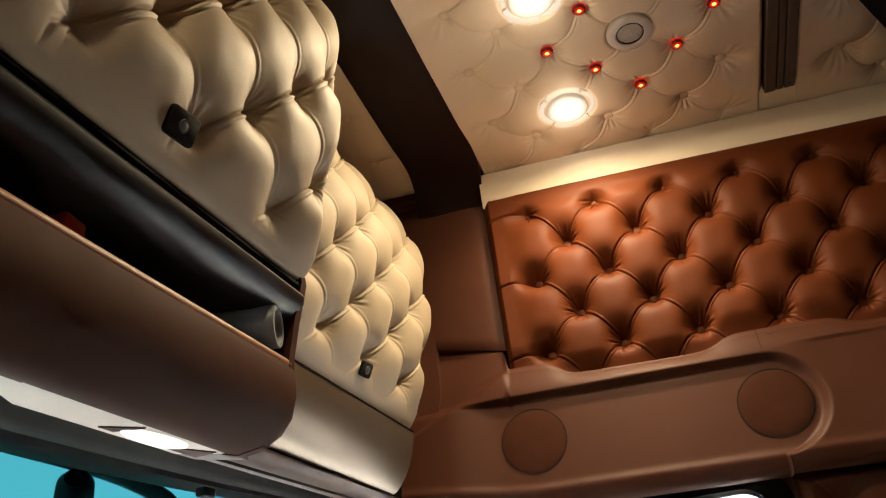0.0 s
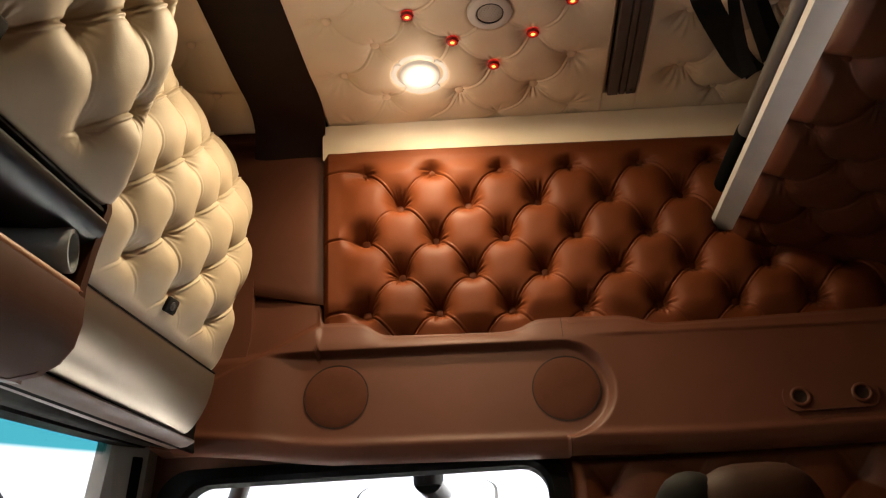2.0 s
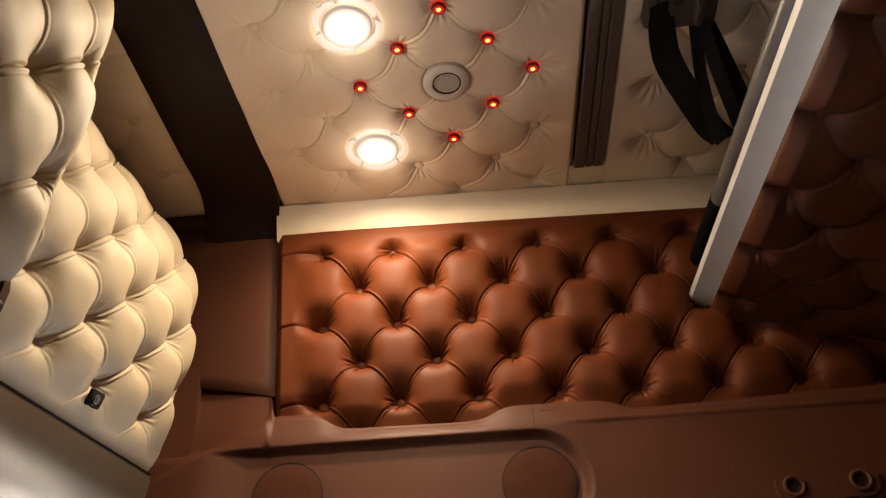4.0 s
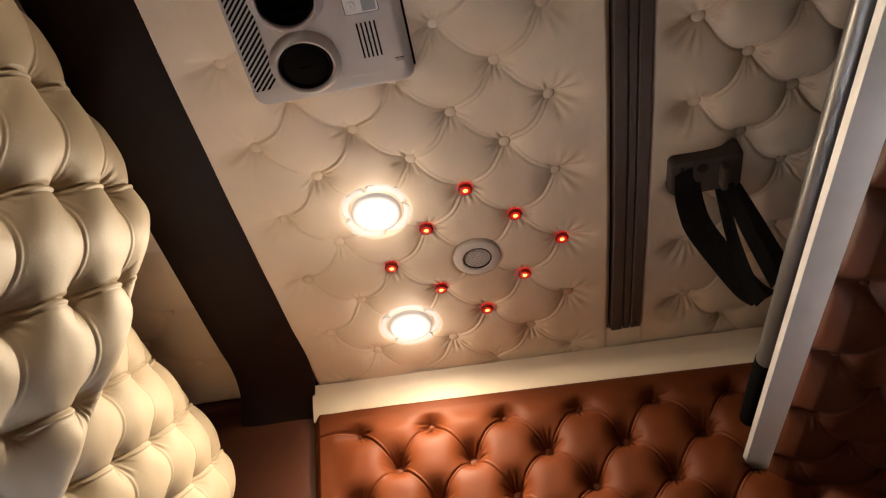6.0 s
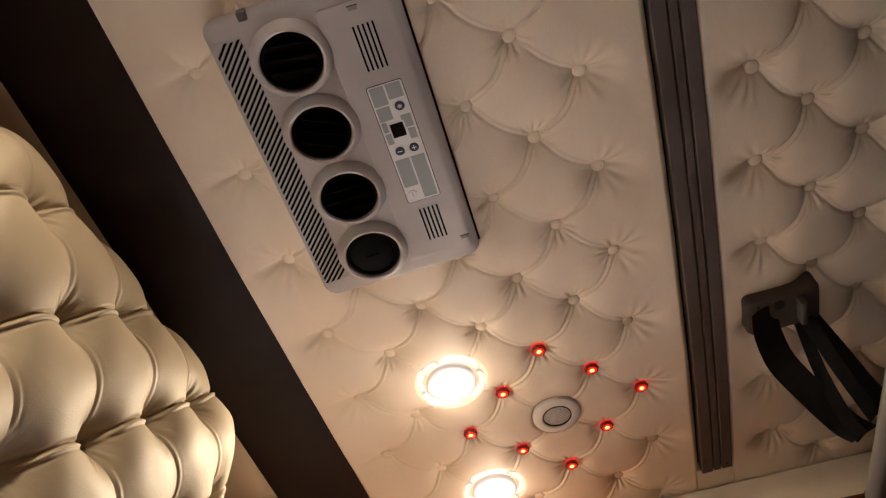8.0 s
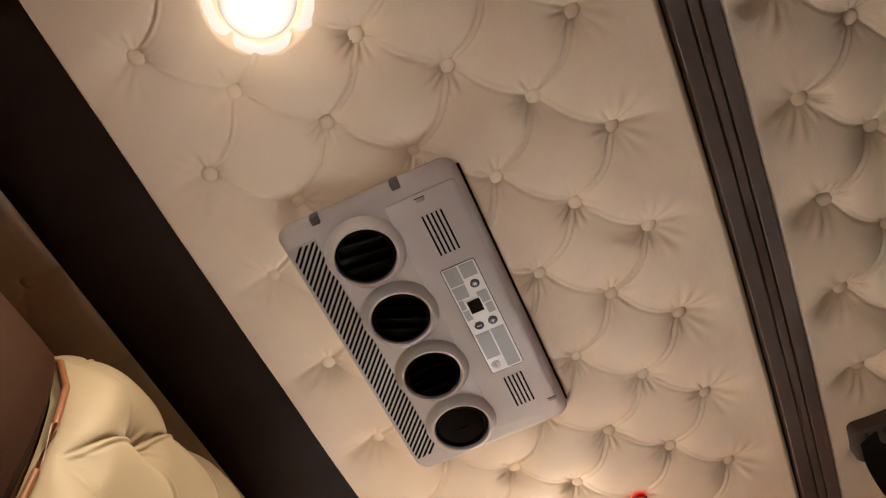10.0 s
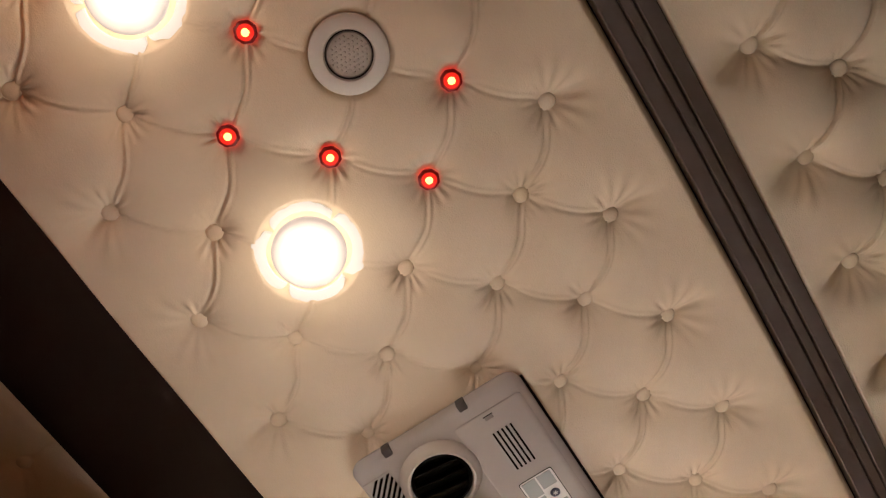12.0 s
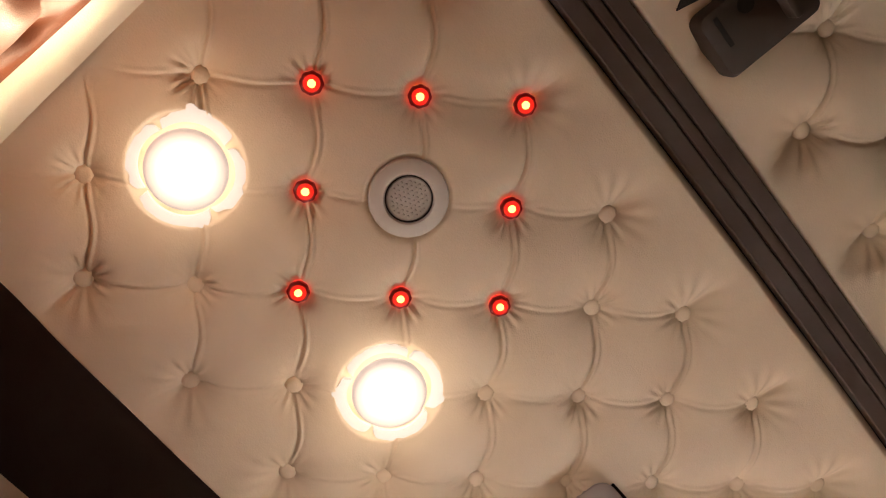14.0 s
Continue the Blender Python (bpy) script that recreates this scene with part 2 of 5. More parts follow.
def tube(bm, points, radius, seg=12):
    """A round bar along a list of points."""
    pts = [Vector(p) for p in points]
    sections = []
    for k, p in enumerate(pts):
        d = (pts[min(k + 1, len(pts) - 1)] - pts[max(k - 1, 0)]).normalized()
        side = d.cross(Vector((0, 0, 1)))
        side = side.normalized() if side.length > 1e-4 else Vector((1, 0, 0))
        up = side.cross(d)
        sections.append([p + radius * (math.cos(2 * math.pi * j / seg) * side + math.sin(2 * math.pi * j / seg) * up) for j in range(seg)])
    return loft(bm, sections)


def spline(points, n):
    """n points along a Catmull-Rom curve through the given ones, evenly spaced."""
    P = np.array(points, float)
    P = np.vstack([2 * P[0] - P[1], P, 2 * P[-1] - P[-2]])
    out = []
    for k in range(1, len(P) - 2):
        for s in np.linspace(0, 1, 40, endpoint=k == len(P) - 3):
            a, b, c, d = P[k - 1:k + 3]
            out.append(0.5 * (2 * b + (c - a) * s + (2 * a - 5 * b + 4 * c - d) * s * s + (3 * b - a - 3 * c + d) * s ** 3))
    out = np.array(out)
    dist = np.r_[0, np.cumsum(np.linalg.norm(np.diff(out, axis=0), axis=1))]
    at = np.linspace(0, dist[-1], n)
    return np.stack([np.interp(at, dist, out[:, i]) for i in range(out.shape[1])], 1), dist[-1]


def sheet_mesh(name, grid):
    """A mesh from an n x m x 3 array of points."""
    n, m = grid.shape[:2]
    idx = np.arange(n * m).reshape(n, m)
    faces = np.stack([idx[:-1, :-1], idx[1:, :-1], idx[1:, 1:], idx[:-1, 1:]], -1).reshape(-1, 4)
    me = bpy.data.meshes.new(name)
    me.from_pydata(grid.reshape(-1, 3).tolist(), [], faces.tolist())
    me.update()
    return me


def grid_normals(g):
    n = np.cross(np.gradient(g, axis=0), np.gradient(g, axis=1))
    return n / (np.linalg.norm(n, axis=-1, keepdims=True) + 1e-12)


def tuft(p, q, depth, pit=0.85, power=1.5, valley=(0.06, 0.06), fold=(0.07, 0.07), lip=(0.04, 0.04), wrinkle=0.05, bow=(0.0, 0.0), sharp=0.020):
    """Height of diamond tufting: buttons stand where p and q are whole, folds run along whole p or q.
    valley: the sinking of the pillows towards the two families of folds; fold: their sharp crease;
    lip: the welt of leather along one side of the crease; bow: how far the folds sag sideways."""
    sp, sq = np.sin(np.pi * p), np.sin(np.pi * q)
    dp0, dq0 = p - np.round(p), q - np.round(q)
    r = np.hypot(dp0, dq0) + 1e-6
    ip, iq = np.round(p), np.round(q)
    p, q = p - bow[0] * sq ** 2, q - bow[1] * sp ** 2
    sp, sq = np.abs(np.sin(np.pi * p)), np.abs(np.sin(np.pi * q))
    dp, dq = p - np.round(p), q - np.round(q)
    away = np.sqrt((sp ** 2 + sq ** 2) / 2 + 0.002)
    h = 1 - pit * np.clip(1 - away, 0, 1) ** power
    for d, along, broad, line, welt in ((dp, sq, valley[0], fold[0], lip[0]), (dq, sp, valley[1], fold[1], lip[1])):
        fade = np.clip(along * 2.2, 0, 1)
        soft = np.sqrt(d * d + 0.006 ** 2)
        h = h - broad * np.exp(-soft / 0.085)
        h = h - line * fade * np.exp(-(d / sharp) ** 2)
        h = h + welt * fade * (np.exp(-((d - 2.1 * sharp) / (1.15 * sharp)) ** 2) - 0.45 * np.exp(-((d - 4.2 * sharp) / (1.0 * sharp)) ** 2))
    if wrinkle:
        ang = np.arctan2(dq0, dp0)
        seed = np.sin(ip * 12.9898 + iq * 78.233) * 43758.5453
        seed = (seed - np.floor(seed)) * 6.28
        ray = np.abs(np.sin(5.5 * ang + seed)) + np.abs(np.sin(8.5 * ang + 2 * seed)) - 1.27
        h = h + wrinkle * np.exp(-((r - 0.15) / 0.10) ** 2) * ray * (0.55 + 0.45 * np.sin(ang + seed))
    return depth * h


def step(x):
    x = np.clip(x, 0, 1)
    return x * x * (3 - 2 * x)


# ---- the cab's shell ----
LAMP_SPOTS = ((-0.167, -0.157), (-0.166, 0.175), (-0.164, -1.548), (-0.171, -1.193))
SPEAKER_SPOTS = ((-0.001, 0.007), (0.001, -1.364))
FITTED = [(x, y, 0.050) for x, y in LAMP_SPOTS] + [(x, y, 0.036) for x, y in SPEAKER_SPOTS]


def arch(y):
    """The curtain track and the dark band are bent: their ends lie this far off their middles."""
    return 0.0225 * ((y - MID) / 0.98) ** 2


def ceiling_sheet(name, x0, x1, y0, y1, col0, col1, label, arch0, arch1, flat_edge=0.012, depth=0.026, pit=0.85, power=2.1, valley=(0.055, 0.03), fold=(0.11, 0.085), lip=(0.075, 0.045), bow=(0.08, -0.04)):
    """A tufted leather ceiling panel; folds run straight to the edge outside the columns col0 to col1."""
    nx, ny = int((x1 - x0) / 0.0024), int((y1 - y0) / 0.0024)
    U, Y = np.meshgrid(np.linspace(0, 1, nx), np.linspace(y0, y1, ny), indexing='ij')
    x0, x1 = x0 + arch0 * arch(Y), x1 + arch1 * arch(Y)
    X = x0 + (x1 - x0) * U
    u, v = np.clip(X / A, col0, col1), Y / B
    p, q = (u + v) / 2, (u - v) / 2
    out = np.abs(X / A - u)
    h = tuft(p, q, depth, pit=pit, power=power, valley=valley, fold=fold, lip=lip, wrinkle=0.17, bow=bow, sharp=0.0145)
    full = depth * 0.95
    t = step(out / 0.95)
    h = h * (1 - t) + full * t
    # the padding lies flatter beside the coves
    cove = 0.324 + 0.058 * (X + 0.42)
    flat = 0.65 * step(1 - (cove - MID - np.abs(Y - MID)) / 0.055)
    h = h * (1 - flat) + full * flat
    # puckers fan out from the outermost buttons
    row = v - 2 * np.round((v - np.round(u)) / 2) - np.round(u)
    ang, far = np.arctan2(row, out + 1e-6), np.hypot(row, out)
    seed = np.sin(37.0 * (v - row)) * 3
    h = h + 0.085 * depth * np.sin(8 * ang + seed) * np.sin(5 * ang + 2 * seed) * np.exp(-((far - 0.38) / 0.26) ** 2) * np.clip(out * 5, 0, 1)
    edge = np.minimum.reduce([X - x0, x1 - X, Y - y0, y1 - Y])
    h = h * np.clip(edge / flat_edge, 0, 1) ** 0.6
    # the padding is pressed in round the lamps and speakers
    for x, y, rr in FITTED:
        d = np.hypot(X - x, Y - y)
        h = h * np.clip((d - rr + 0.004) / 0.020, 0, 1) ** 0.8
    # the padding swells against the air conditioner's sides
    gap = np.hypot(np.maximum(np.abs(X + 0.168) - 0.118, 0), np.maximum(np.abs(Y + 0.6775) - 0.222, 0))
    h = h + 0.010 * np.exp(-(gap / 0.045) ** 2)
    wav = 0.0012 * np.sin(X * 21 + 1.3 * np.sin(Y * 9)) * np.sin(Y * 17 + X * 5)
    g = np.stack([X, Y, ZC - 0.006 + depth - h + wav], -1)
    ob = part_mesh(name, sheet_mesh(name, g[:, ::-1]), CREAM, crisp=False)
    return tagged(ob, label, "ceiling", kind="structure")


def covered_button(bm, m, r=0.0105):
    return lathe(bm, [(0, -0.0042), (r * 0.55, -0.0037), (r * 0.85, -0.0022), (r, 0.0), (r * 0.96, 0.003), (r * 0.80, 0.011)], 16, m)


Y0C, Y1C = mirror_y(0.42), 0.42
front_ceiling = ceiling_sheet("ceiling_front", -0.430, 0.277, Y0C, Y1C, -4, 2, "cream tufted leather ceiling with covered buttons", 0.7, -1)
rear_ceiling = ceiling_sheet("ceiling_rear", 0.335, 1.10, Y0C, Y1C, 5, 12, "cream tufted leather ceiling behind the dark track", -1, 0, depth=0.040, pit=0.98, power=1.9, valley=(0.09, 0.09), fold=(0.13, 0.13), lip=(0.04, 0.04), bow=(0.05, -0.06))

# the covered buttons belong to the ceiling's own mesh
LED_SPOTS = [(0, -2), (1, -1), (2, 0), (-1, -1), (1, 1), (-2, 0), (-1, 1), (0, 2)]
taken = {(0, 0), (-2, -2), (-2, 2), *LED_SPOTS}
skip = {(i, j - 16 * g) for i, j in taken for g in (0, 1)}


def add_buttons(ob, cols, y0, y1, z=0.0115):
    bm = bmesh.new()
    for i in cols:
        for j in range(-24, 8):
            x, y = i * A, j * B
            if (i + j) % 2 or (i, j) in skip or not y0 + 0.02 < y < y1 - 0.02:
                continue
            if -0.29 < x < -0.045 and -0.915 < y < -0.465:
                continue
            gap = math.hypot(max(abs(x + 0.168) - 0.118, 0), max(abs(y + 0.6775) - 0.222, 0))
            swell = 0.005 * math.exp(-(gap / 0.045) ** 2)
            covered_button(bm, Matrix.Translation((x + random.uniform(-1, 1) * 0.003, y + random.uniform(-1, 1) * 0.003, ZC + z - swell)), 0.0118)
    base = len(ob.data.vertices)
    me = bpy.data.meshes.new("buttons")
    bmesh.ops.recalc_face_normals(bm, faces=bm.faces)
    bm.to_mesh(me)
    bm.free()
    joined = bmesh.new()
    joined.from_mesh(ob.data)
    joined.from_mesh(me)
    joined.to_mesh(ob.data)
    joined.free()
    ob.data.shade_smooth()


add_buttons(front_ceiling, range(-4, 3), Y0C, Y1C)
add_buttons(rear_ceiling, range(5, 13), Y0C, Y1C, 0.0240)

# the roof shell above, so that no sky comes in
bm = bmesh.new()
box(bm, (-1.25, mirror_y(0.6), ZC + 0.05), (1.25, 0.6, ZC + 0.09), 0.01)
tagged(part("ceiling_shell", bm, DARK_STRIP), "dark roof shell above the leather ceiling", "roof", kind="structure")


# front ceiling panel, forward of the dark band
def front_ceiling_panel():
    nx, ny = 110, 480
    S, Y = np.meshgrid(np.linspace(0, 0.5, nx), np.linspace(mirror_y(0.36), 0.36, ny), indexing='ij')
    X = -0.560 - S
    Z = ZC + 0.012 + 0.04 * S
    u = np.clip((X + 0.640) / 0.0845, -4, 0)
    v = (Y - 0.034) / 0.085
    p, q = (u + v) / 2, (u - v) / 2
    h = tuft(p, q, 0.020, power=1.9, wrinkle=0.10, bow=(0.09, -0.04), sharp=0.018)
    edge = np.minimum.reduce([S, Y - Y.min(), Y.max() - Y])
    h *= np.clip(edge / 0.03, 0, 1) ** 0.6
    g = np.stack([X, Y, Z + 0.008 - h], -1)
    me = sheet_mesh("ceiling_front_panel", g)
    bm = bmesh.new()
    bm.from_mesh(me)
    for i in range(-4, 1):
        for j in range(-23, 4):
            x, y = -0.640 + i * 0.0845, 0.034 + j * 0.085
            if (i + j) % 2 == 0 and mirror_y(0.34) < y < 0.34:
                covered_button(bm, Matrix.Translation((x, y, ZC + 0.0145 + 0.04 * (-0.56 - x))), 0.011)
    bm.to_mesh(me)
    bm.free()
    ob = part_mesh("ceiling_front_panel", me, CREAM, crisp=False)
    return tagged(ob, "cream tufted leather panel above the overhead cabinets", "ceiling", kind="structure")


front_ceiling_panel()


# dark leather band across the ceiling, running down to both side pillars
def dark_band():
    half = [(MID, 0.0, 0.0), (-0.3, 0.0, 0.0), (0.1, 0.002, 0.0), (0.22, 0.006, -0.002), (0.30, -0.002, -0.008), (0.355, -0.016, -0.026), (0.398, -0.028, -0.052), (0.405, -0.030, -0.075)]
    pts = [(mirror_y(y), dx, dz) for y, dx, dz in half[:0:-1]] + half
    line, _ = spline([(y, dx, dz) for y, dx, dz in pts], 140)
    sections = []
    for y, dx, dz in line:
        s = []
        for k in range(17):
            w = k / 16
            x = -0.575 + 0.157 * w + dx + 0.55 * w * arch(y)
            bulge = 0.007 * (1 - abs(2 * w - 1) ** 4)
            s.append((x, y, ZC - 0.005 + dz - bulge))
        for w in (1, 0):
            s.append((-0.575 + 0.157 * w + dx + 0.55 * w * arch(y), y, ZC + 0.03 + dz))
        sections.append(s)
    bm = loft(bmesh.new(), sections)
    return tagged(part("trim_ceiling_band", bm, DARK_STRIP), "dark brown leather band across the ceiling", "trim", kind="structure")


dark_band()


def flip(g, side):
    """Mirror an array of points to the driver's side."""
    if side > 0:
        return g
    g = g.copy()
    g[..., 1] = mirror_y(g[..., 1])
    return g[:, ::-1]


def wall_y(z):
    """The side wall leans inwards towards the ceiling; the buttons of its padding lie in this plane."""
    return 0.4465 - 0.128 * (z - 1.54)


def wall_foot(x):
    """Height of the padded wall's wavy lower edge."""
    sig = lambda c, w: 1 / (1 + np.exp(-(x - c) / w))
    return 1.530 - 0.045 * (np.minimum(x, 0.30) + 0.43) - 0.035 * sig(-0.315, 0.012) + 0.030 * sig(0.02, 0.014) - 0.022 * sig(0.268, 0.014)


def side_of_cab(side):
    """All fixed linings of one side: pillar pad, cream cove, tufted panel, speaker panel and wall with its window."""
    word = "right" if side > 0 else "left"
    my = (lambda y: y) if side > 0 else mirror_y

    # cream cove between ceiling and wall
    nx, nv = 220, 14
    U, V = np.meshgrid(np.linspace(0, 1, nx), np.linspace(0, 1, nv), indexing='ij')
    X = -0.429 + U * 1.55
    ya = 0.324 + 0.058 * (X + 0.42)
    za = ZC - 0.0065
    zb = 1.934 - 0.0555 * (X + 0.421)
    yb = wall_y(zb) - 0.0165
    X = X + 0.010 * (1 - V) * np.clip(1 - U * 12, 0, 1)
    Y = ya + (yb - ya) * V
    Z = za + (zb - za) * V - 0.008 * np.sin(np.pi * V) + 0.0012 * np.sin(X * 23) * np.sin(np.pi * V) + 0.0006 * np.sin(X * 61 + 4 * V)
    g = flip(np.stack([X, Y, Z], -1), side)
    tagged(part_mesh("trim_cove", sheet_mesh("trim_cove", g[:, ::-1]), CREAM_BAND, crisp=False), "smooth cream leather cove along the ceiling's edge", "trim", kind="structure")

    # brown pillar pad below the band
    sections = []
    for z in np.linspace(1.995, 1.598, 30):
        e = min(1.995 - z, z - 1.598)
        puff = 0.002 + 0.007 * min(1, e / 0.010) ** 0.5
        s = []
        for k in range(17):
            w = k / 16
            x = -0.710 + 0.2835 * w + 0.022 * (1 - w) * (1.99 - z) / 0.39 + 0.006 * (1.975 - z) * w
            zz = z + 0.006 - 0.060 * (w - 0.5)
            s.append((x, my(wall_y(zz) - 0.006 - puff * (1 - abs(2 * w - 1) ** 6)), zz))
        s += [(s[-1][0], my(YW + 0.05), s[-1][2]), (s[0][0], my(YW + 0.05), s[0][2])]
        sections.append(s)
    tagged(part("trim_pillar_pad", loft(bmesh.new(), sections), BROWN_SMOOTH), "smooth brown leather pad on the front pillar", "trim", kind="structure")

    # brown tufted wall panel, finest where the lamps light it
    nx, nz = (1000, 330) if side > 0 else (300, 90)
    U, V = np.meshgrid(np.linspace(0, 1, nx), np.linspace(0, 1, nz), indexing='ij')
    x0, x1 = -0.428, 1.10
    X = x0 + (x1 - x0) * (0.62 * U + 0.38 * U ** 2.2)
    low = wall_foot(X) - 0.030
    top = 1.962 - 0.0555 * (X + 0.421)
    Z = low + (top - low) * V
    px, pz = 0.0808, 0.0865
    wx0, wz0, rise = -0.3285, 1.893, -0.04
    u = (X - wx0) / px
    v = (Z - (wz0 + rise * (X - wx0))) / pz
    uc = np.maximum(u, 0)
    vc = np.minimum(v, 0.0)
    p, q = (uc + vc) / 2, (uc - vc) / 2
    deep = 0.052
    h = tuft(p, q, deep, pit=1.28, power=2.0, valley=(0.022, 0.022), fold=(0.075, 0.075), lip=(0.022, 0.022), wrinkle=0.10, bow=(0.022, -0.022), sharp=0.015)
    # the leather runs out flat towards the cove and the pillar, with a short pleat from each outer button
    f = np.clip((0.22 - v) / 0.5, 0, 1) * np.clip(1 + u / 0.75, 0, 1)
    f = f * f * (3 - 2 * f)
    h = h * f + 0.82 * deep * (1 - f) * np.clip(1.1 - 0.35 * np.maximum(v, 0), 0, 1)
    pleat = v - 2 * np.round(v / 2) + 0.10 * np.minimum(u, 0) ** 2
    h = h - 0.10 * deep * (1 - f) * np.exp(-(pleat / 0.030) ** 2) * np.clip(-u * 4, 0, 1) * np.clip(1 - v, 0, 1)
    h = h * (0.72 + 0.28 * step((Z - low - 0.02) / 0.05))
    edge = np.minimum(X - x0, top - Z)
    h = h * (0.35 + 0.65 * np.clip(edge / 0.016, 0, 1) ** 0.5)
    g = flip(np.stack([X, wall_y(Z) + 0.0095 - h, Z], -1), side)
    panel = part_mesh("tufted_wall_panel", sheet_mesh("tufted_wall_panel", g), BROWN, crisp=False)
    tagged(panel, "cognac brown tufted leather wall panel with buttons", "wall panel", kind="structure")
    me = bpy.data.meshes.new("button")
    b = covered_button(bmesh.new(), pose(0, 0, 0, -90 if side > 0 else 90), 0.0122)
    bmesh.ops.recalc_face_normals(b, faces=b.faces)
    b.to_mesh(me)
    b.free()
    for i in range(0, 18):
        for j in range(0, 5):
            if (i + j) % 2:
                continue
            bx = wx0 + i * px
            bz = wz0 + rise * (bx - wx0) - j * pz
            if bx > 1.05 or bz < float(wall_foot(bx)) + 0.012:
                continue
            o = part_mesh("button", me, BROWN, panel)
            o.location = (bx, my(wall_y(bz) + (0.0085 if j else -0.005)), bz)

    # moulded side panel: a ledge below the padding, and a shallow recess for the speakers that ends in a half circle
    nx, nz = (560, 200) if side > 0 else (200, 70)
    U, V = np.meshgrid(np.linspace(0, 1, nx), np.linspace(0, 1, nz), indexing='ij')
    X = -0.74 + 1.84 * U
    def panel_point(X, V):
        foot = 1.2125 - 0.0335 * (np.minimum(X, 0.4) + 0.43) + 0.082 * np.maximum(-0.40 - X, 0)
        blend = step((X + 0.441) / 0.016)
        head = (1.578 - 0.27 * (np.minimum(X, -0.42) + 0.425)) * (1 - blend) + (wall_foot(X) - 0.006) * blend
        head = np.minimum(head, 1.63)
        Z = foot + (head - foot) * np.clip(V / 0.92, 0, 1)
        back = np.clip((V - 0.92) / 0.08, 0, 1)
        rz = 1.4365 - 0.031 * (X - 0.088)                  # upper edge of the recess
        cx, cr = 0.088, 0.108
        cz = 1.4365 - cr
        inside = np.where(X < cx, rz - Z, cr - np.hypot(X - cx, Z - cz))
        fade = step((X + 0.575) / 0.12)
        rim = 0.013 + 0.010 * step((X - cx) / 0.06)
        Y = YW - 0.033 + 0.017 * fade * step(inside / rim)
        # the ledge leans back, and dies away towards the pillar
        Y = Y + 0.014 * step((Z - rz) / np.maximum(head - rz, 0.02))
        Y = Y + 0.005 * step((X - 0.12) / 0.12) * step((rz + 0.014 - Z) / 0.012)
        crease = 1.518 + 0.50 * (X + 0.41)
        Y = Y + (0.014 * step((Z - crease) / 0.028) + 0.010 * step((-0.44 - X) / 0.16) * step((Z - 1.44) / 0.03)) * (1 - blend)
        # rounded lower edge over the window and a soft moulding above it
        low = Z - foot
        Y = Y + 0.030 * (1 - np.sqrt(np.clip(1 - (1 - np.clip(low / 0.030, 0, 1)) ** 2, 0, 1))) - 0.004 * np.exp(-((low - 0.034) / 0.010) ** 2)
        Y = Y + 0.060 * back + 0.004 * step((V - 0.88) / 0.04)
        return np.stack([X, Y, Z + 0.004 * np.sin(np.pi * back)], -1)

    raised = part_mesh("trim_side_panel", sheet_mesh("trim_side_panel", flip(panel_point(X, V), side)), BROWN_SMOOTH, crisp=False)
    tagged(raised, "brown moulded side panel with a ledge and a long speaker recess", "wall panel", kind="structure")
    for x, v0, v1 in ((0.097, 0.755, 0.925), (0.091, 0.0, 0.10)):
        line = panel_point(np.full(24, x), np.linspace(v0, v1, 24))
        bm = loft(bmesh.new(), [[(px_ + dx, my(py_ + dy), pz_) for dx, dy in ((-0.0007, -0.0005), (0.0007, -0.0005), (0.0007, 0.004), (-0.0007, 0.004))] for px_, py_, pz_ in line.tolist()])
        part("seam", bm, DARK_STRIP, raised)

    # small snap-in cover on the ledge beside the seam
    cu, cv = np.meshgrid(np.linspace(0.112, 0.142, 6), np.linspace(0.865, 0.905, 6), indexing='ij')
    cover = panel_point(cu, cv)
    inner, outer = (cover - np.array((0, s_, 0)) for s_ in (-0.002, 0.0010))
    loop = lambda c: [tuple(v_) for v_ in np.concatenate([c[:-1, 0], c[-1, :-1], c[:0:-1, -1], c[0, :0:-1]])]
    bm = loft(bmesh.new(), [[(x_, my(y_), z_) for x_, y_, z_ in loop(c)] for c in (inner, outer)])
    part("snap_cover", bm, BROWN_SMOOTH, raised)

    # round speaker grilles
    for sx, sz, r in ((-0.392, 1.3505, 0.0685), (0.093, 1.334, 0.0690)):
        if side < 0:
            break
        t = thing("speaker_grille", "round brown speaker grille in the side panel", "speaker", pose(sx, my(YW - 0.0165), sz, 90 if side > 0 else -90), "side speakers")
        part("rim", lathe(bmesh.new(), [(r + 0.0022, -0.001), (r + 0.0022, 0.0010), (r - 0.0008, 0.0010), (r - 0.0008, -0.002)], 56), DARK_STRIP, t, "thin dark groove ring")
        part("grille", lathe(bmesh.new(), [(0, 0.0035), (r * 0.6, 0.003), (r * 0.93, 0.0022), (r - 0.001, 0.001), (r - 0.0008, -0.002)], 56), GRILLE_BROWN, t)

    # wall slab with the window opening through it
    bm = bmesh.new()
    # the unseen left window is made smaller to let in less daylight
    zb, zt, xa, xb = (0.45 if side > 0 else 0.80), 1.215, -0.77, (0.06 if side > 0 else -0.25)
    y0, y1 = sorted((my(YW + 0.05), my(YW + 0.12)))
    box(bm, (-0.86, y0, zt), (1.25, y1, 1.45))
    box(bm, (-1.25, y0, 1.45), (1.25, y1, 2.07))
    box(bm, (-1.25, y0, -0.07), (1.25, y1, zb))
    box(bm, (xb, y0, zb), (1.25, y1, zt))
    box(bm, (-0.86, y0, zb), (xa, y1, zt))
    tagged(part("wall_" + word, bm, BROWN_SMOOTH, smooth=False), "brown lined side wall of the cab", "wall", kind="structure")
    win = tagged(new("window_" + word), "side door window with black rubber frame", "window", kind="structure")
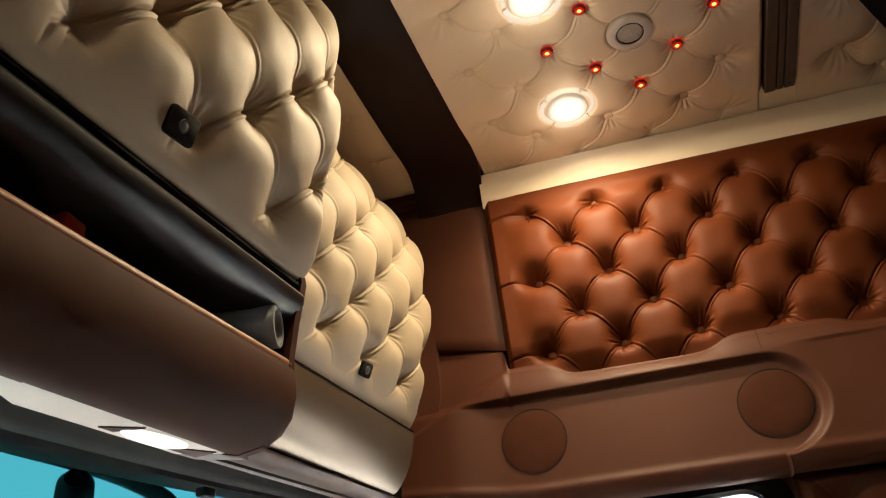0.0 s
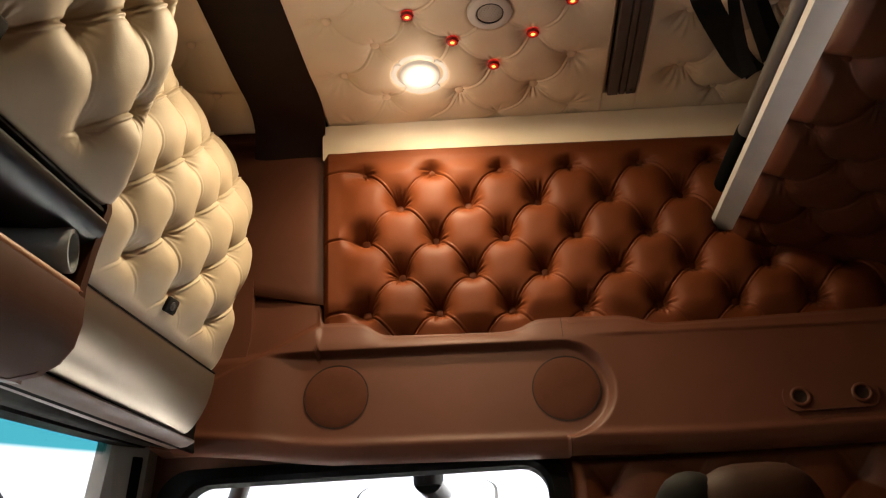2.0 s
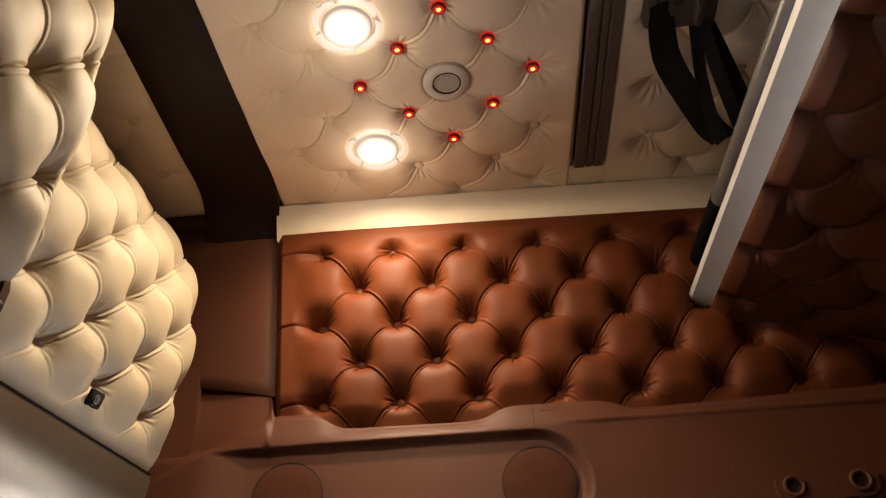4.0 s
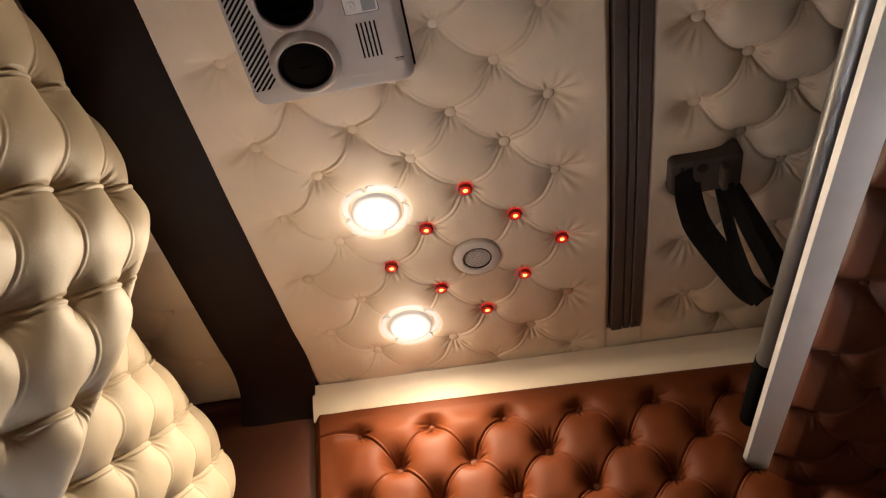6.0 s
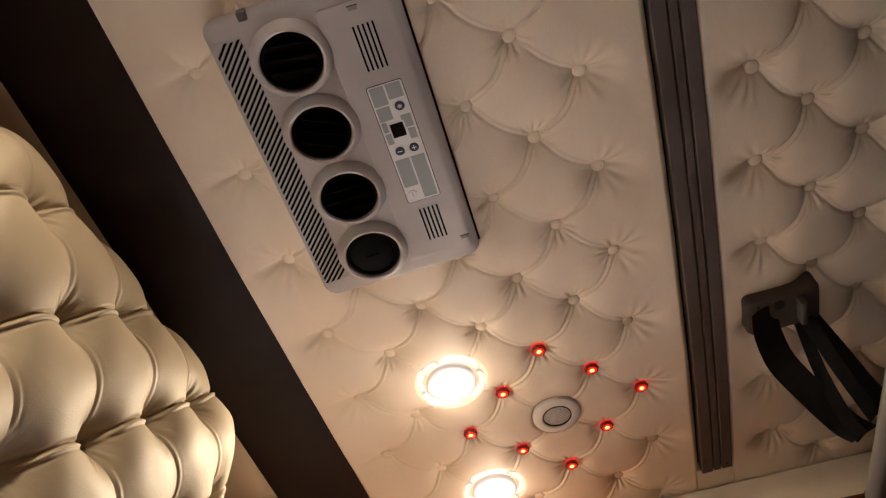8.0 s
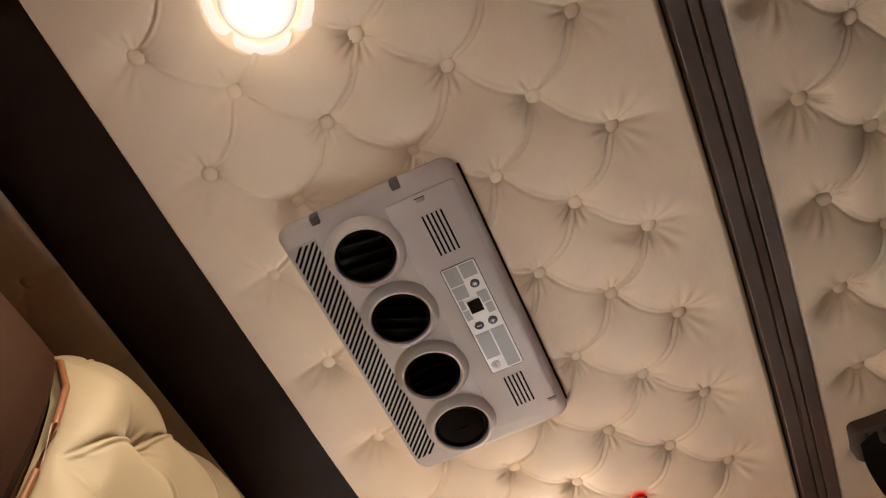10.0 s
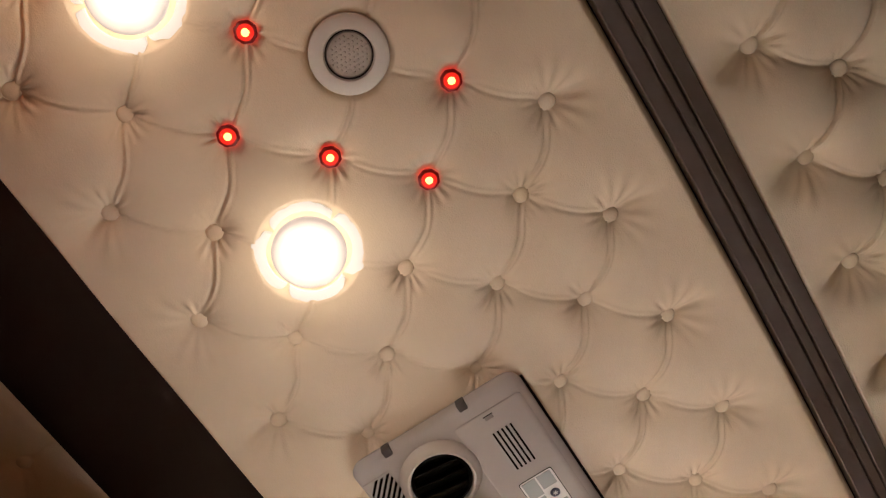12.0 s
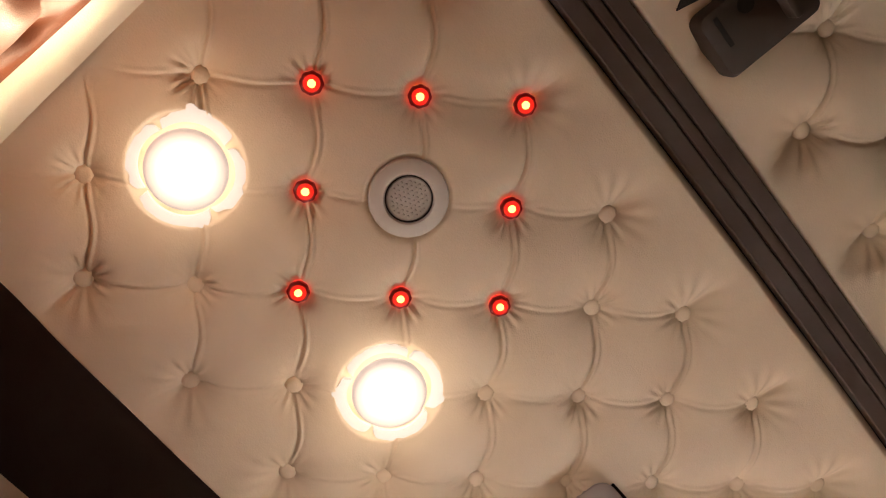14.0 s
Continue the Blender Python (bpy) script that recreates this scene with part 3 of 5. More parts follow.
    outer = rounded_rect(xa - 0.012, zb - 0.01, xb + 0.022, zt + 0.012, 0.075, 8)
    inn = rounded_rect(xa + 0.05, zb + 0.03, xb - 0.022, zt - 0.022, 0.055, 8)
    bm = bmesh.new()
    loft(bm, [[(x, my(YW + 0.030), z) for x, z in inn], [(x, my(YW + 0.022), z) for x, z in rounded_rect(xa + 0.04, zb + 0.02, xb - 0.012, zt - 0.012, 0.06, 8)],
              [(x, my(YW + 0.028), z) for x, z in outer], [(x, my(YW + 0.065), z) for x, z in outer], [(x, my(YW + 0.065), z) for x, z in inn],
              [(x, my(YW + 0.030), z) for x, z in inn]], caps=False)
    part("window_frame", bm, RUBBER, win)
    bm = extrude_loop(bmesh.new(), [(x, my(YW + 0.055), z) for x, z in rounded_rect(xa + 0.045, zb + 0.025, xb - 0.018, zt - 0.018, 0.056, 8)], (0, 0.004 * side, 0))
    pane = part("pane", bm, CLEAR, win)
    pane.visible_shadow = False

    # tufted leather behind the window
    nx, nz = 260, 200
    U, V = np.meshgrid(np.linspace(0.09, 1.1, nx), np.linspace(0.45, 1.20, nz), indexing='ij')
    u, v = (U - 0.16) / 0.0805, (V - 1.13) / 0.0895
    h = tuft((u + v) / 2, (u - v) / 2, 0.034, wrinkle=0.08, bow=(0.05, -0.05)) * np.clip(np.minimum(U - 0.09, 1.2 - V) / 0.02, 0, 1) ** 0.5
    g = flip(np.stack([U, YW + 0.046 - h, V], -1), side)
    tagged(part_mesh("tufted_door_panel", sheet_mesh("tufted_door_panel", g), BROWN_SHADED, crisp=False), "brown tufted leather panel behind the door window", "wall panel", kind="structure")


GRILLE_BROWN = mat("brown_speaker_cloth", (0.060, 0.0190, 0.0095), 0.75, spec=0.1, vary=0.08, scale=30, bump=0.3, bump_scale=500)
side_of_cab(1)
side_of_cab(-1)

for side in (1, -1):
    ys = (0.436, 0.49) if side > 0 else (mirror_y(0.49), mirror_y(0.436))
    bm = box(bmesh.new(), (-1.05, ys[0], 1.40), (-0.600, ys[1], 2.03), 0.004)
    tagged(part("trim_front_lining", bm, BROWN_SMOOTH), "brown leather lining beside the front cabinets", "trim", kind="structure")

for side in (1, -1):
    my = (lambda y: y) if side > 0 else mirror_y
    bm = bmesh.new()
    for lo, hi in (((-0.64, 0.412, 1.90), (-0.425, 0.49, 2.03)), ((-1.10, 0.345, 1.985), (-0.58, 0.41, 2.03))):
        y0, y1 = sorted((my(lo[1]), my(hi[1])))
        box(bm, (lo[0], y0, lo[2]), (hi[0], y1, hi[2]), 0.003)
    tagged(part("trim_top_lining", bm, BROWN_SMOOTH), "brown leather lining above the pillar pad", "trim", kind="structure")
    y0, y1 = sorted((my(0.3005), my(0.419)))
    bm = box(bmesh.new(), (0.240, y0, ZC - 0.002), (0.342, y1, ZC + 0.02), 0.002)
    tagged(part("trim_track_end", bm, CREAM_BAND), "cream leather strip at the curtain track's end", "trim", kind="structure")

# floor, back wall and the closing parts in front
# unseen floor, its pale colour chosen to bounce lamp light to the ceiling
bm = bmesh.new()
box(bm, (-1.25, mirror_y(0.56), -0.11), (1.25, 0.56, -0.07))
tagged(part("floor", bm, CARPET, smooth=False), "unseen cab floor kept beige to bounce light upwards", "floor", kind="structure")
bm = bmesh.new()
box(bm, (1.12, mirror_y(0.56), -0.07), (1.17, 0.56, 2.07))
tagged(part("wall_back", bm, BROWN, smooth=False), "brown leather back wall of the cab", "wall", kind="structure")
# unseen dashboard, raised to block part of the windscreen's daylight
bm = bmesh.new()
box(bm, (-1.24, mirror_y(0.485), -0.07), (-0.75, 0.485, 0.82), 0.05, 4)
tagged(part("dashboard", bm, BLACK), "unseen dark dashboard raised to block windscreen daylight", "dashboard", kind="structure")
# the bulkhead's unseen lower part is raised to block daylight too
bm = bmesh.new()
box(bm, (-1.28, mirror_y(0.56), -0.07), (-1.24, 0.56, 0.80))
box(bm, (-1.03, mirror_y(0.56), 1.37), (-0.99, 0.56, 2.07))
tagged(part("wall_front", bm, DARK_FRAME, smooth=False), "dark front bulkhead round the windscreen", "wall", kind="structure")

# windscreen
win = tagged(new("window_front"), "wide windscreen with teal sun band at its top", "window", kind="structure")
bm = bmesh.new()
def screen_x(y):
    return -1.03 + 0.165 * ((y - MID) / 1.1) ** 2


sections = []
for y in np.linspace(mirror_y(0.455), 0.455, 24):
    x = screen_x(y)
    sections.append([(x - 0.10, y, 0.42), (x, y, 1.285), (x - 0.005, y, 1.285), (x - 0.105, y, 0.42)])
loft(bm, sections)
pane = part("pane", bm, TINT, win)
pane.visible_shadow = False
for side in (1, -1):
    my = (lambda y: y) if side > 0 else mirror_y
    bm = loft(bmesh.new(), [[(-0.89, my(0.405), 1.33), (-0.855, my(0.400), 1.33), (-0.795, my(0.445), 1.33), (-0.795, my(0.53), 1.33), (-0.89, my(0.53), 1.33)],
                            [(-0.97, my(0.40), 0.40), (-0.93, my(0.395), 0.40), (-0.83, my(0.445), 0.40), (-0.83, my(0.53), 0.40), (-0.97, my(0.53), 0.40)]])
    part("window_frame", bm, PILLAR_GREY, win, "grey plastic front pillar")
    bm = loft(bmesh.new(), [[(-0.822, my(0.424), 1.25), (-0.806, my(0.432), 1.25), (-0.806, my(0.45), 1.25), (-0.822, my(0.45), 1.25)],
                            [(-0.855, my(0.424), 0.40), (-0.838, my(0.432), 0.40), (-0.838, my(0.45), 0.40), (-0.855, my(0.45), 0.40)]])
    part("seal", bm, RUBBER, win, "black door seal")

# unseen ground outside, kept pale to bounce daylight up to the ceiling
bm = bmesh.new()
bmesh.ops.create_grid(bm, x_segments=1, y_segments=1, size=900, matrix=Matrix.Translation((0, 0, -1.5)))
tagged(part("ground", bm, BOUNCE_GROUND, smooth=False), "unseen pale ground outside that bounces daylight into the cab", "ground", kind="structure")


# ---- overhead cabinets ----
def eff(y):
    """The same place on the passenger's side."""
    return y if y > MID else mirror_y(y)


def header_low(y):
    return 1.228 + 0.155 * (eff(y) - 0.285)


def header_front(y):
    return 1.228 + 0.11 * eff(y)


SHEAR = 0.132           # skews the fronts up towards the passenger side to fit the camera's view


def cushion(name, profile, y0, y1, y_at, z_at, ph, pv, depth, parent, label, y_ref, end0=0.05, end1=0.05, slope=0.0, v_low=-0.6):
    """A padded door: a profile in x and z swept along y, tufted; lattice by a first button's y and its height."""
    line, length = spline(profile, 340)
    ny = int((y1 - y0) / 0.002)
    ys = np.linspace(y0, y1, ny)
    V = np.linspace(0, length, 340)
    v0 = np.interp(z_at, line[:, 1], V)
    U, VV = np.meshgrid(ys, V, indexing='ij')
    e = np.minimum((U - y0) / end0, (y1 - U) / end1)
    rnd = np.sqrt(np.clip(1 - (1 - np.clip(e, 0, 1)) ** 2, 0, 1))
    base = np.stack([np.broadcast_to(line[:, 0], U.shape), U, np.broadcast_to(line[:, 1], U.shape)], -1)
    nrm = grid_normals(base)
    if nrm[ny // 2, 170, 0] < 0:
        nrm = -nrm
    u, v = (U - y_at) / ph, (VV - v0 + slope * (U - y_at)) / pv
    v = np.maximum(v, v_low)
    h = tuft((u + v) / 2, (u - v) / 2, depth, pit=1.0, power=1.65, valley=(0.07, 0.09), fold=(0.02, 0.11), lip=(0.02, 0.06), wrinkle=0.07, bow=(0.05, -0.05), sharp=0.016)
    hem = np.minimum(VV, length - VV)
    f = np.clip(np.minimum((hem - 0.022) / 0.085, (np.minimum(U - y0, y1 - U) - 0.004) / 0.035), 0, 1)
    h = h * f + 0.86 * depth * (1 - f)
    h -= 0.008 * (1 - np.clip(hem / 0.008, 0, 1)) ** 2
    back = (1 - rnd) * 0.055 * np.clip((VV - 0.03) / 0.12, 0.12, 1)
    g = base + nrm * (h - depth * 0.93 - back)[..., None]
    g[..., 2] += SHEAR * (U - y_ref)
    return part_mesh(name, sheet_mesh(name, g), CREAM_SHADED, parent, label, crisp=False)


def sweep(name, profile, y0, y1, material, parent=None, label="", y_ref=-0.39, n=14, bow=0.0):
    """A closed x-z profile run along y, rising with the shear and drawn forward by bow towards the cab's middle."""
    sections = [[(x - bow * (y_ref - y), y, z + SHEAR * (y - y_ref)) for x, z in profile] for y in np.linspace(y0, y1, n)]
    return part(name, loft(bmesh.new(), sections), material, parent, label)


# middle cabinet
YA, YB = -0.975, -0.388
mid_cab = thing("overhead_cabinet", "middle overhead cabinet with padded cream door and open tray", "cabinet")
near_profile = [(-0.520, 1.318), (-0.502, 1.34), (-0.474, 1.40), (-0.452, 1.50), (-0.443, 1.62), (-0.445, 1.73), (-0.463, 1.82), (-0.505, 1.89), (-0.58, 1.93)]
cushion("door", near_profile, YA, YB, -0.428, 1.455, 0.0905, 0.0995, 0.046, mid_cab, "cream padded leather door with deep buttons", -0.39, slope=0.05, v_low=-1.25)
sweep("body", [(-0.545, 1.320), (-0.53, 1.40), (-0.515, 1.55), (-0.515, 1.75), (-0.57, 1.87), (-0.80, 1.93), (-0.80, 1.335)], YA + 0.006, YB - 0.006, CONSOLE, mid_cab)
sweep("lip", [(-0.550, 1.314), (-0.528, 1.310), (-0.519, 1.305), (-0.5145, 1.298), (-0.516, 1.286), (-0.528, 1.272), (-0.555, 1.264), (-0.62, 1.266), (-0.62, 1.33)], YA + 0.004, YB - 0.006, LIP, mid_cab, "satin black lip above the open tray")
# black strip put in for the shade in the gap below the door
sweep("gasket", [(-0.545, 1.309), (-0.522, 1.309), (-0.519, 1.314), (-0.520, 1.320), (-0.545, 1.322)], YA + 0.003, YB - 0.004, RUBBER, mid_cab, "black strip standing in for the dark gap under the padded door")
sweep("tray", [(-0.80, 1.34), (-0.78, 1.34), (-0.78, 1.200), (-0.554, 1.200), (-0.554, 1.182), (-0.80, 1.182)], YA + 0.01, YB - 0.01, BLACK, mid_cab, "black open tray")
sweep("fascia", [(-0.552, 1.112), (-0.556, 1.198), (-0.550, 1.205), (-0.541, 1.206), (-0.533, 1.201), (-0.529, 1.19), (-0.527, 1.16), (-0.532, 1.130), (-0.546, 1.110), (-0.568, 1.098), (-0.600, 1.0935), (-0.62, 1.10)], YA, YB, CONSOLE, mid_cab, "brown moulded tray front")
sweep("rim", [(-0.540 + 0.0085 * math.cos(a), 1.2030 + 0.0085 * math.sin(a)) for a in np.linspace(0, 2 * math.pi, 12, endpoint=False)], YA + 0.004, YB - 0.004, RIM_TAN, mid_cab, "tan leather edging along the tray")
for y in (YA - 0.002, YB - 0.012):
    sweep("cheek", [(-0.80, 1.190), (-0.66, 1.150), (-0.62, 1.098), (-0.600, 1.0925), (-0.567, 1.097), (-0.538, 1.13), (-0.530, 1.17), (-0.532, 1.21), (-0.526, 1.26), (-0.516, 1.32), (-0.53, 1.40), (-0.80, 1.40)], y, y + 0.014, CONSOLE, mid_cab, n=2)


def snap_tag(parent, profile, y, z, y_ref, s=1.0, proud=0.004):
    """A black fabric pull tab with a metal snap, lying on a padded door at y and height z of its profile."""
    line, _ = spline(profile, 200)
    k = int(np.argmin(np.abs(line[:, 1] - z)))
    d = line[k + 3] - line[k - 3]
    nx, nz = d[1] / np.hypot(*d), -d[0] / np.hypot(*d)
    bm = loft(bmesh.new(), [[(x, yy, zz) for yy, zz in rounded_rect(-0.026 * s + e, -0.019 * s + e, 0.026 * s - e, 0.019 * s - e, 0.006 * s, 4)] for x, e in ((-0.004, 0.0), (0.0005, 0.0), (0.002, 0.0015))])
    t = part("pull_tab", bm, STRAP, parent, "black webbing pull tab with a metal snap")
    t.location = (line[k, 0] + nx * proud, y, line[k, 1] + nz * proud + SHEAR * (y - y_ref))
    t.rotation_euler = (radians(10), math.atan2(-nz, nx), 0)
    part("snap", lathe(bmesh.new(), [(0, 0.0045), (0.003, 0.0043), (0.0055, 0.003), (0.0075, 0.0036), (0.008, 0.0015)], 18, pose(0, 0, 0, 0, 90, 0)), TUBE, t, "small metal snap")
    return t


snap_tag(mid_cab, near_profile, -0.730, 1.362, -0.39, 0.86, 0.003)

# passenger cabinet
YC = 0.300
pass_cab = thing("overhead_cabinet", "passenger overhead cabinet with padded cream door and satin flap", "cabinet")
far_profile = [(-0.622, 1.366), (-0.604, 1.39), (-0.575, 1.455), (-0.553, 1.55), (-0.545, 1.65), (-0.550, 1.73), (-0.575, 1.82), (-0.615, 1.89), (-0.68, 1.945)]
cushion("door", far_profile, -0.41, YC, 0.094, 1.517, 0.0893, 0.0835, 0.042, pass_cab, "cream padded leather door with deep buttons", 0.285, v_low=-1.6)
sweep("body", [(-0.645, 1.36), (-0.625, 1.45), (-0.61, 1.60), (-0.615, 1.75), (-0.67, 1.88), (-0.85, 1.93), (-0.85, 1.36)], -0.40, YC - 0.004, CONSOLE, pass_cab, y_ref=0.285)
sweep("flap", [(-0.622, 1.370), (-0.6115, 1.366), (-0.6125, 1.345), (-0.6165, 1.322), (-0.6235, 1.298), (-0.634, 1.275), (-0.646, 1.257), (-0.655, 1.248), (-0.664, 1.245), (-0.674, 1.249), (-0.674, 1.370)], -0.40, YC - 0.01, SATIN, pass_cab, "satin bronze flap below the padded door", 0.285)
b = bmesh.new()
sections = []
for y in np.linspace(-0.42, YC + 0.075, 30):
    end = math.sqrt(max(0.0, 1 - max(0.0, (y - YC - 0.035) / 0.042) ** 2))
    ztop, zlow = 1.240 + SHEAR * (y - 0.285), header_low(y) + 0.004
    zc, hz = (ztop + zlow) / 2, max((ztop - zlow) / 2 + 0.004, 0.008) * end
    xc = -0.690
    sections.append([(xc + 0.030 * end * math.cos(a), y, zc + hz * math.sin(a) + 0.004 * math.cos(a)) for a in np.linspace(0, 2 * math.pi, 22, endpoint=False)])
loft(b, sections)
part("trim_roll", b, ROLL_BROWN, pass_cab, "brown moulded roll under the flap")
sweep("seam", [(-0.640, 1.3645), (-0.6100, 1.3645), (-0.6095, 1.3660), (-0.6100, 1.3675), (-0.640, 1.3675)], -0.405, YC - 0.014, RUBBER, pass_cab, "black seam above the flap", 0.285)
snap_tag(pass_cab, far_profile, -0.003, 1.416, 0.285, 0.70, 0.002)

# driver cabinet, plain brown leather
prof = [(-0.80, 1.10), (-0.56, 1.10), (-0.535, 1.14), (-0.52, 1.30), (-0.475, 1.45), (-0.458, 1.60), (-0.465, 1.73), (-0.50, 1.80), (-0.58, 1.84), (-0.80, 1.86)]
line, _ = spline(prof, 60)
sections = []
for y in np.linspace(YA - 0.004, mirror_y(0.40), 40):
    e = min(1, (YA - 0.004 - y) / 0.03)
    k = 0.02 * (1 - math.sqrt(max(0, 1 - (1 - e) ** 2)))
    d = 0.16 * max(0, (YA - 0.1 - y)) ** 1.3
    sections.append([(max(x, -0.8) - (k + d + 0.025 if x > -0.74 else 0), y, z - 0.025 * max(0, z - 1.2) / 0.6) for x, z in line])
drv = thing("overhead_cabinet", "driver overhead cabinet covered in smooth dark brown leather with tan piping", "cabinet")
part("body", loft(bmesh.new(), sections), DRIVER_BROWN, drv)
part("piping", tube(bmesh.new(), [(x - 0.026, YA - 0.004, z - 0.025 * max(0, z - 1.2) / 0.6) for x, z in line[14:50:3]], 0.004, 10), RIM_TAN, drv, "tan leather piping along the edge")

# corner filler between passenger cabinet and wall
sections = []
for z, x in ((1.258, -0.730), (1.28, -0.725), (1.38, -0.70), (1.5, -0.68), (1.7, -0.68), (1.97, -0.72)):
    y = 0.428 if z < 1.6 else 0.424 - 0.1 * (z - 1.6)
    sections.append([(x - 0.05, 0.40, z), (x - 0.045, 0.395, z), (x - 0.02, y - 0.006, z), (x, y - 0.001, z), (x + 0.09, y, z), (x + 0.09, YW + 0.04, z), (x - 0.05, YW + 0.04, z)])
tagged(part("trim_corner", loft(bmesh.new(), sections), BROWN_SMOOTH), "brown moulded corner beside the passenger cabinet", "trim", kind="structure")

# header below the cabinets: visor panel and dark frame
visor = thing("sun_visor", "cream sun visor panel with a lamp under the middle cabinet", "sun visor")
def visor_z(x, y):
    """Height of the visor panel's underside between the tray front and the windscreen header."""
    front, rear = 1.0965 + SHEAR * (y + 0.39), header_low(y) - 0.0015 - 0.016 * min(max(y + 0.95, 0), 0.56)
    return front + (rear - front) * (-0.604 - x) / 0.086


def visor_strip(name, x0, x1, y0, y1, material, label="", n=10):
    """Strip of the visor's underside, run along y."""
    xs = (x0, (x0 + x1) / 2, x1)
    return part(name, loft(bmesh.new(), [[(x, y, visor_z(x, y)) for x in xs] + [(x, y, visor_z(x, y) + 0.02) for x in xs[::-1]] for y in np.linspace(y0, y1, n)]), material, visor, label)


visor_strip("housing", -0.604, -0.690, YA - 0.25, YB - 0.01, VISOR)
visor_strip("end_cap", -0.612, -0.690, YB - 0.01, YB + 0.035, ROLL_BROWN, n=4)
# domed lamp lens between two triangular recesses
lens_loops = []
for grow, drop in ((1.0, 0.001), (0.92, -0.003), (0.6, -0.0065), (0.2, -0.0075)):
    loop = []
    for k in range(28):
        a = 2 * math.pi * k / 28
        x, y = -0.650 + grow * 0.026 * math.sin(a), -0.497 + grow * 0.056 * math.cos(a)
        loop.append((x, y, visor_z(x, y) + drop))
    lens_loops.append(loop)
part("lamp_lens", loft(bmesh.new(), lens_loops), VISOR_LAMP, visor, "lit white lamp lens")
for ya, yb in ((-0.566, -0.540), (-0.446, -0.378)):
    ym = (ya + yb) / 2
    b = bmesh.new()
    extrude_loop(b, [(x, y, visor_z(x, y) - 0.0015) for x, y in ((-0.674, ya), (-0.622, ym), (-0.674, yb))], (0.0005, 0, 0.003))
    part("recess", b, CONSOLE, visor, "dark triangular recess", smooth=False)
sections = []
for y in np.linspace(mirror_y(0.452), 0.452, 40):
    x, a, b = screen_x(y), header_low(y), header_front(y)
    prof = [(-0.686, a + 0.02), (-0.688, a + 0.0005), (-0.694, a - 0.002), (-0.700, a + 0.001), (-0.704, a + 0.010)]
    for w, dz in ((0.25, 0.014), (0.30, 0.006), (0.52, 0.004), (0.56, 0.012), (0.62, 0.012), (0.66, 0.003), (0.90, 0.000), (0.98, 0.001)):
        prof.append((-0.704 + (x + 0.704) * w, a + (b - a) * w + dz))
    prof += [(x + 0.008, b + 0.001), (x + 0.006, b + 0.004), (x + 0.006, 1.42), (-0.686, 1.42)]
    sections.append([(px, y, pz) for px, pz in prof])
header = part("trim_header", loft(bmesh.new(), sections), DARK_FRAME)
tagged(header, "dark ribbed plastic header above the windscreen", "trim", kind="structure")
catch = thing("blind_catch", "small dark catch on the windscreen header", "catch", pose(-0.85, -0.078, header_low(-0.078) + 0.006, 8))
part("body", box(bmesh.new(), (-0.010, -0.017, -0.006), (0.010, 0.017, 0.010), 0.004, 2), RUBBER, catch)


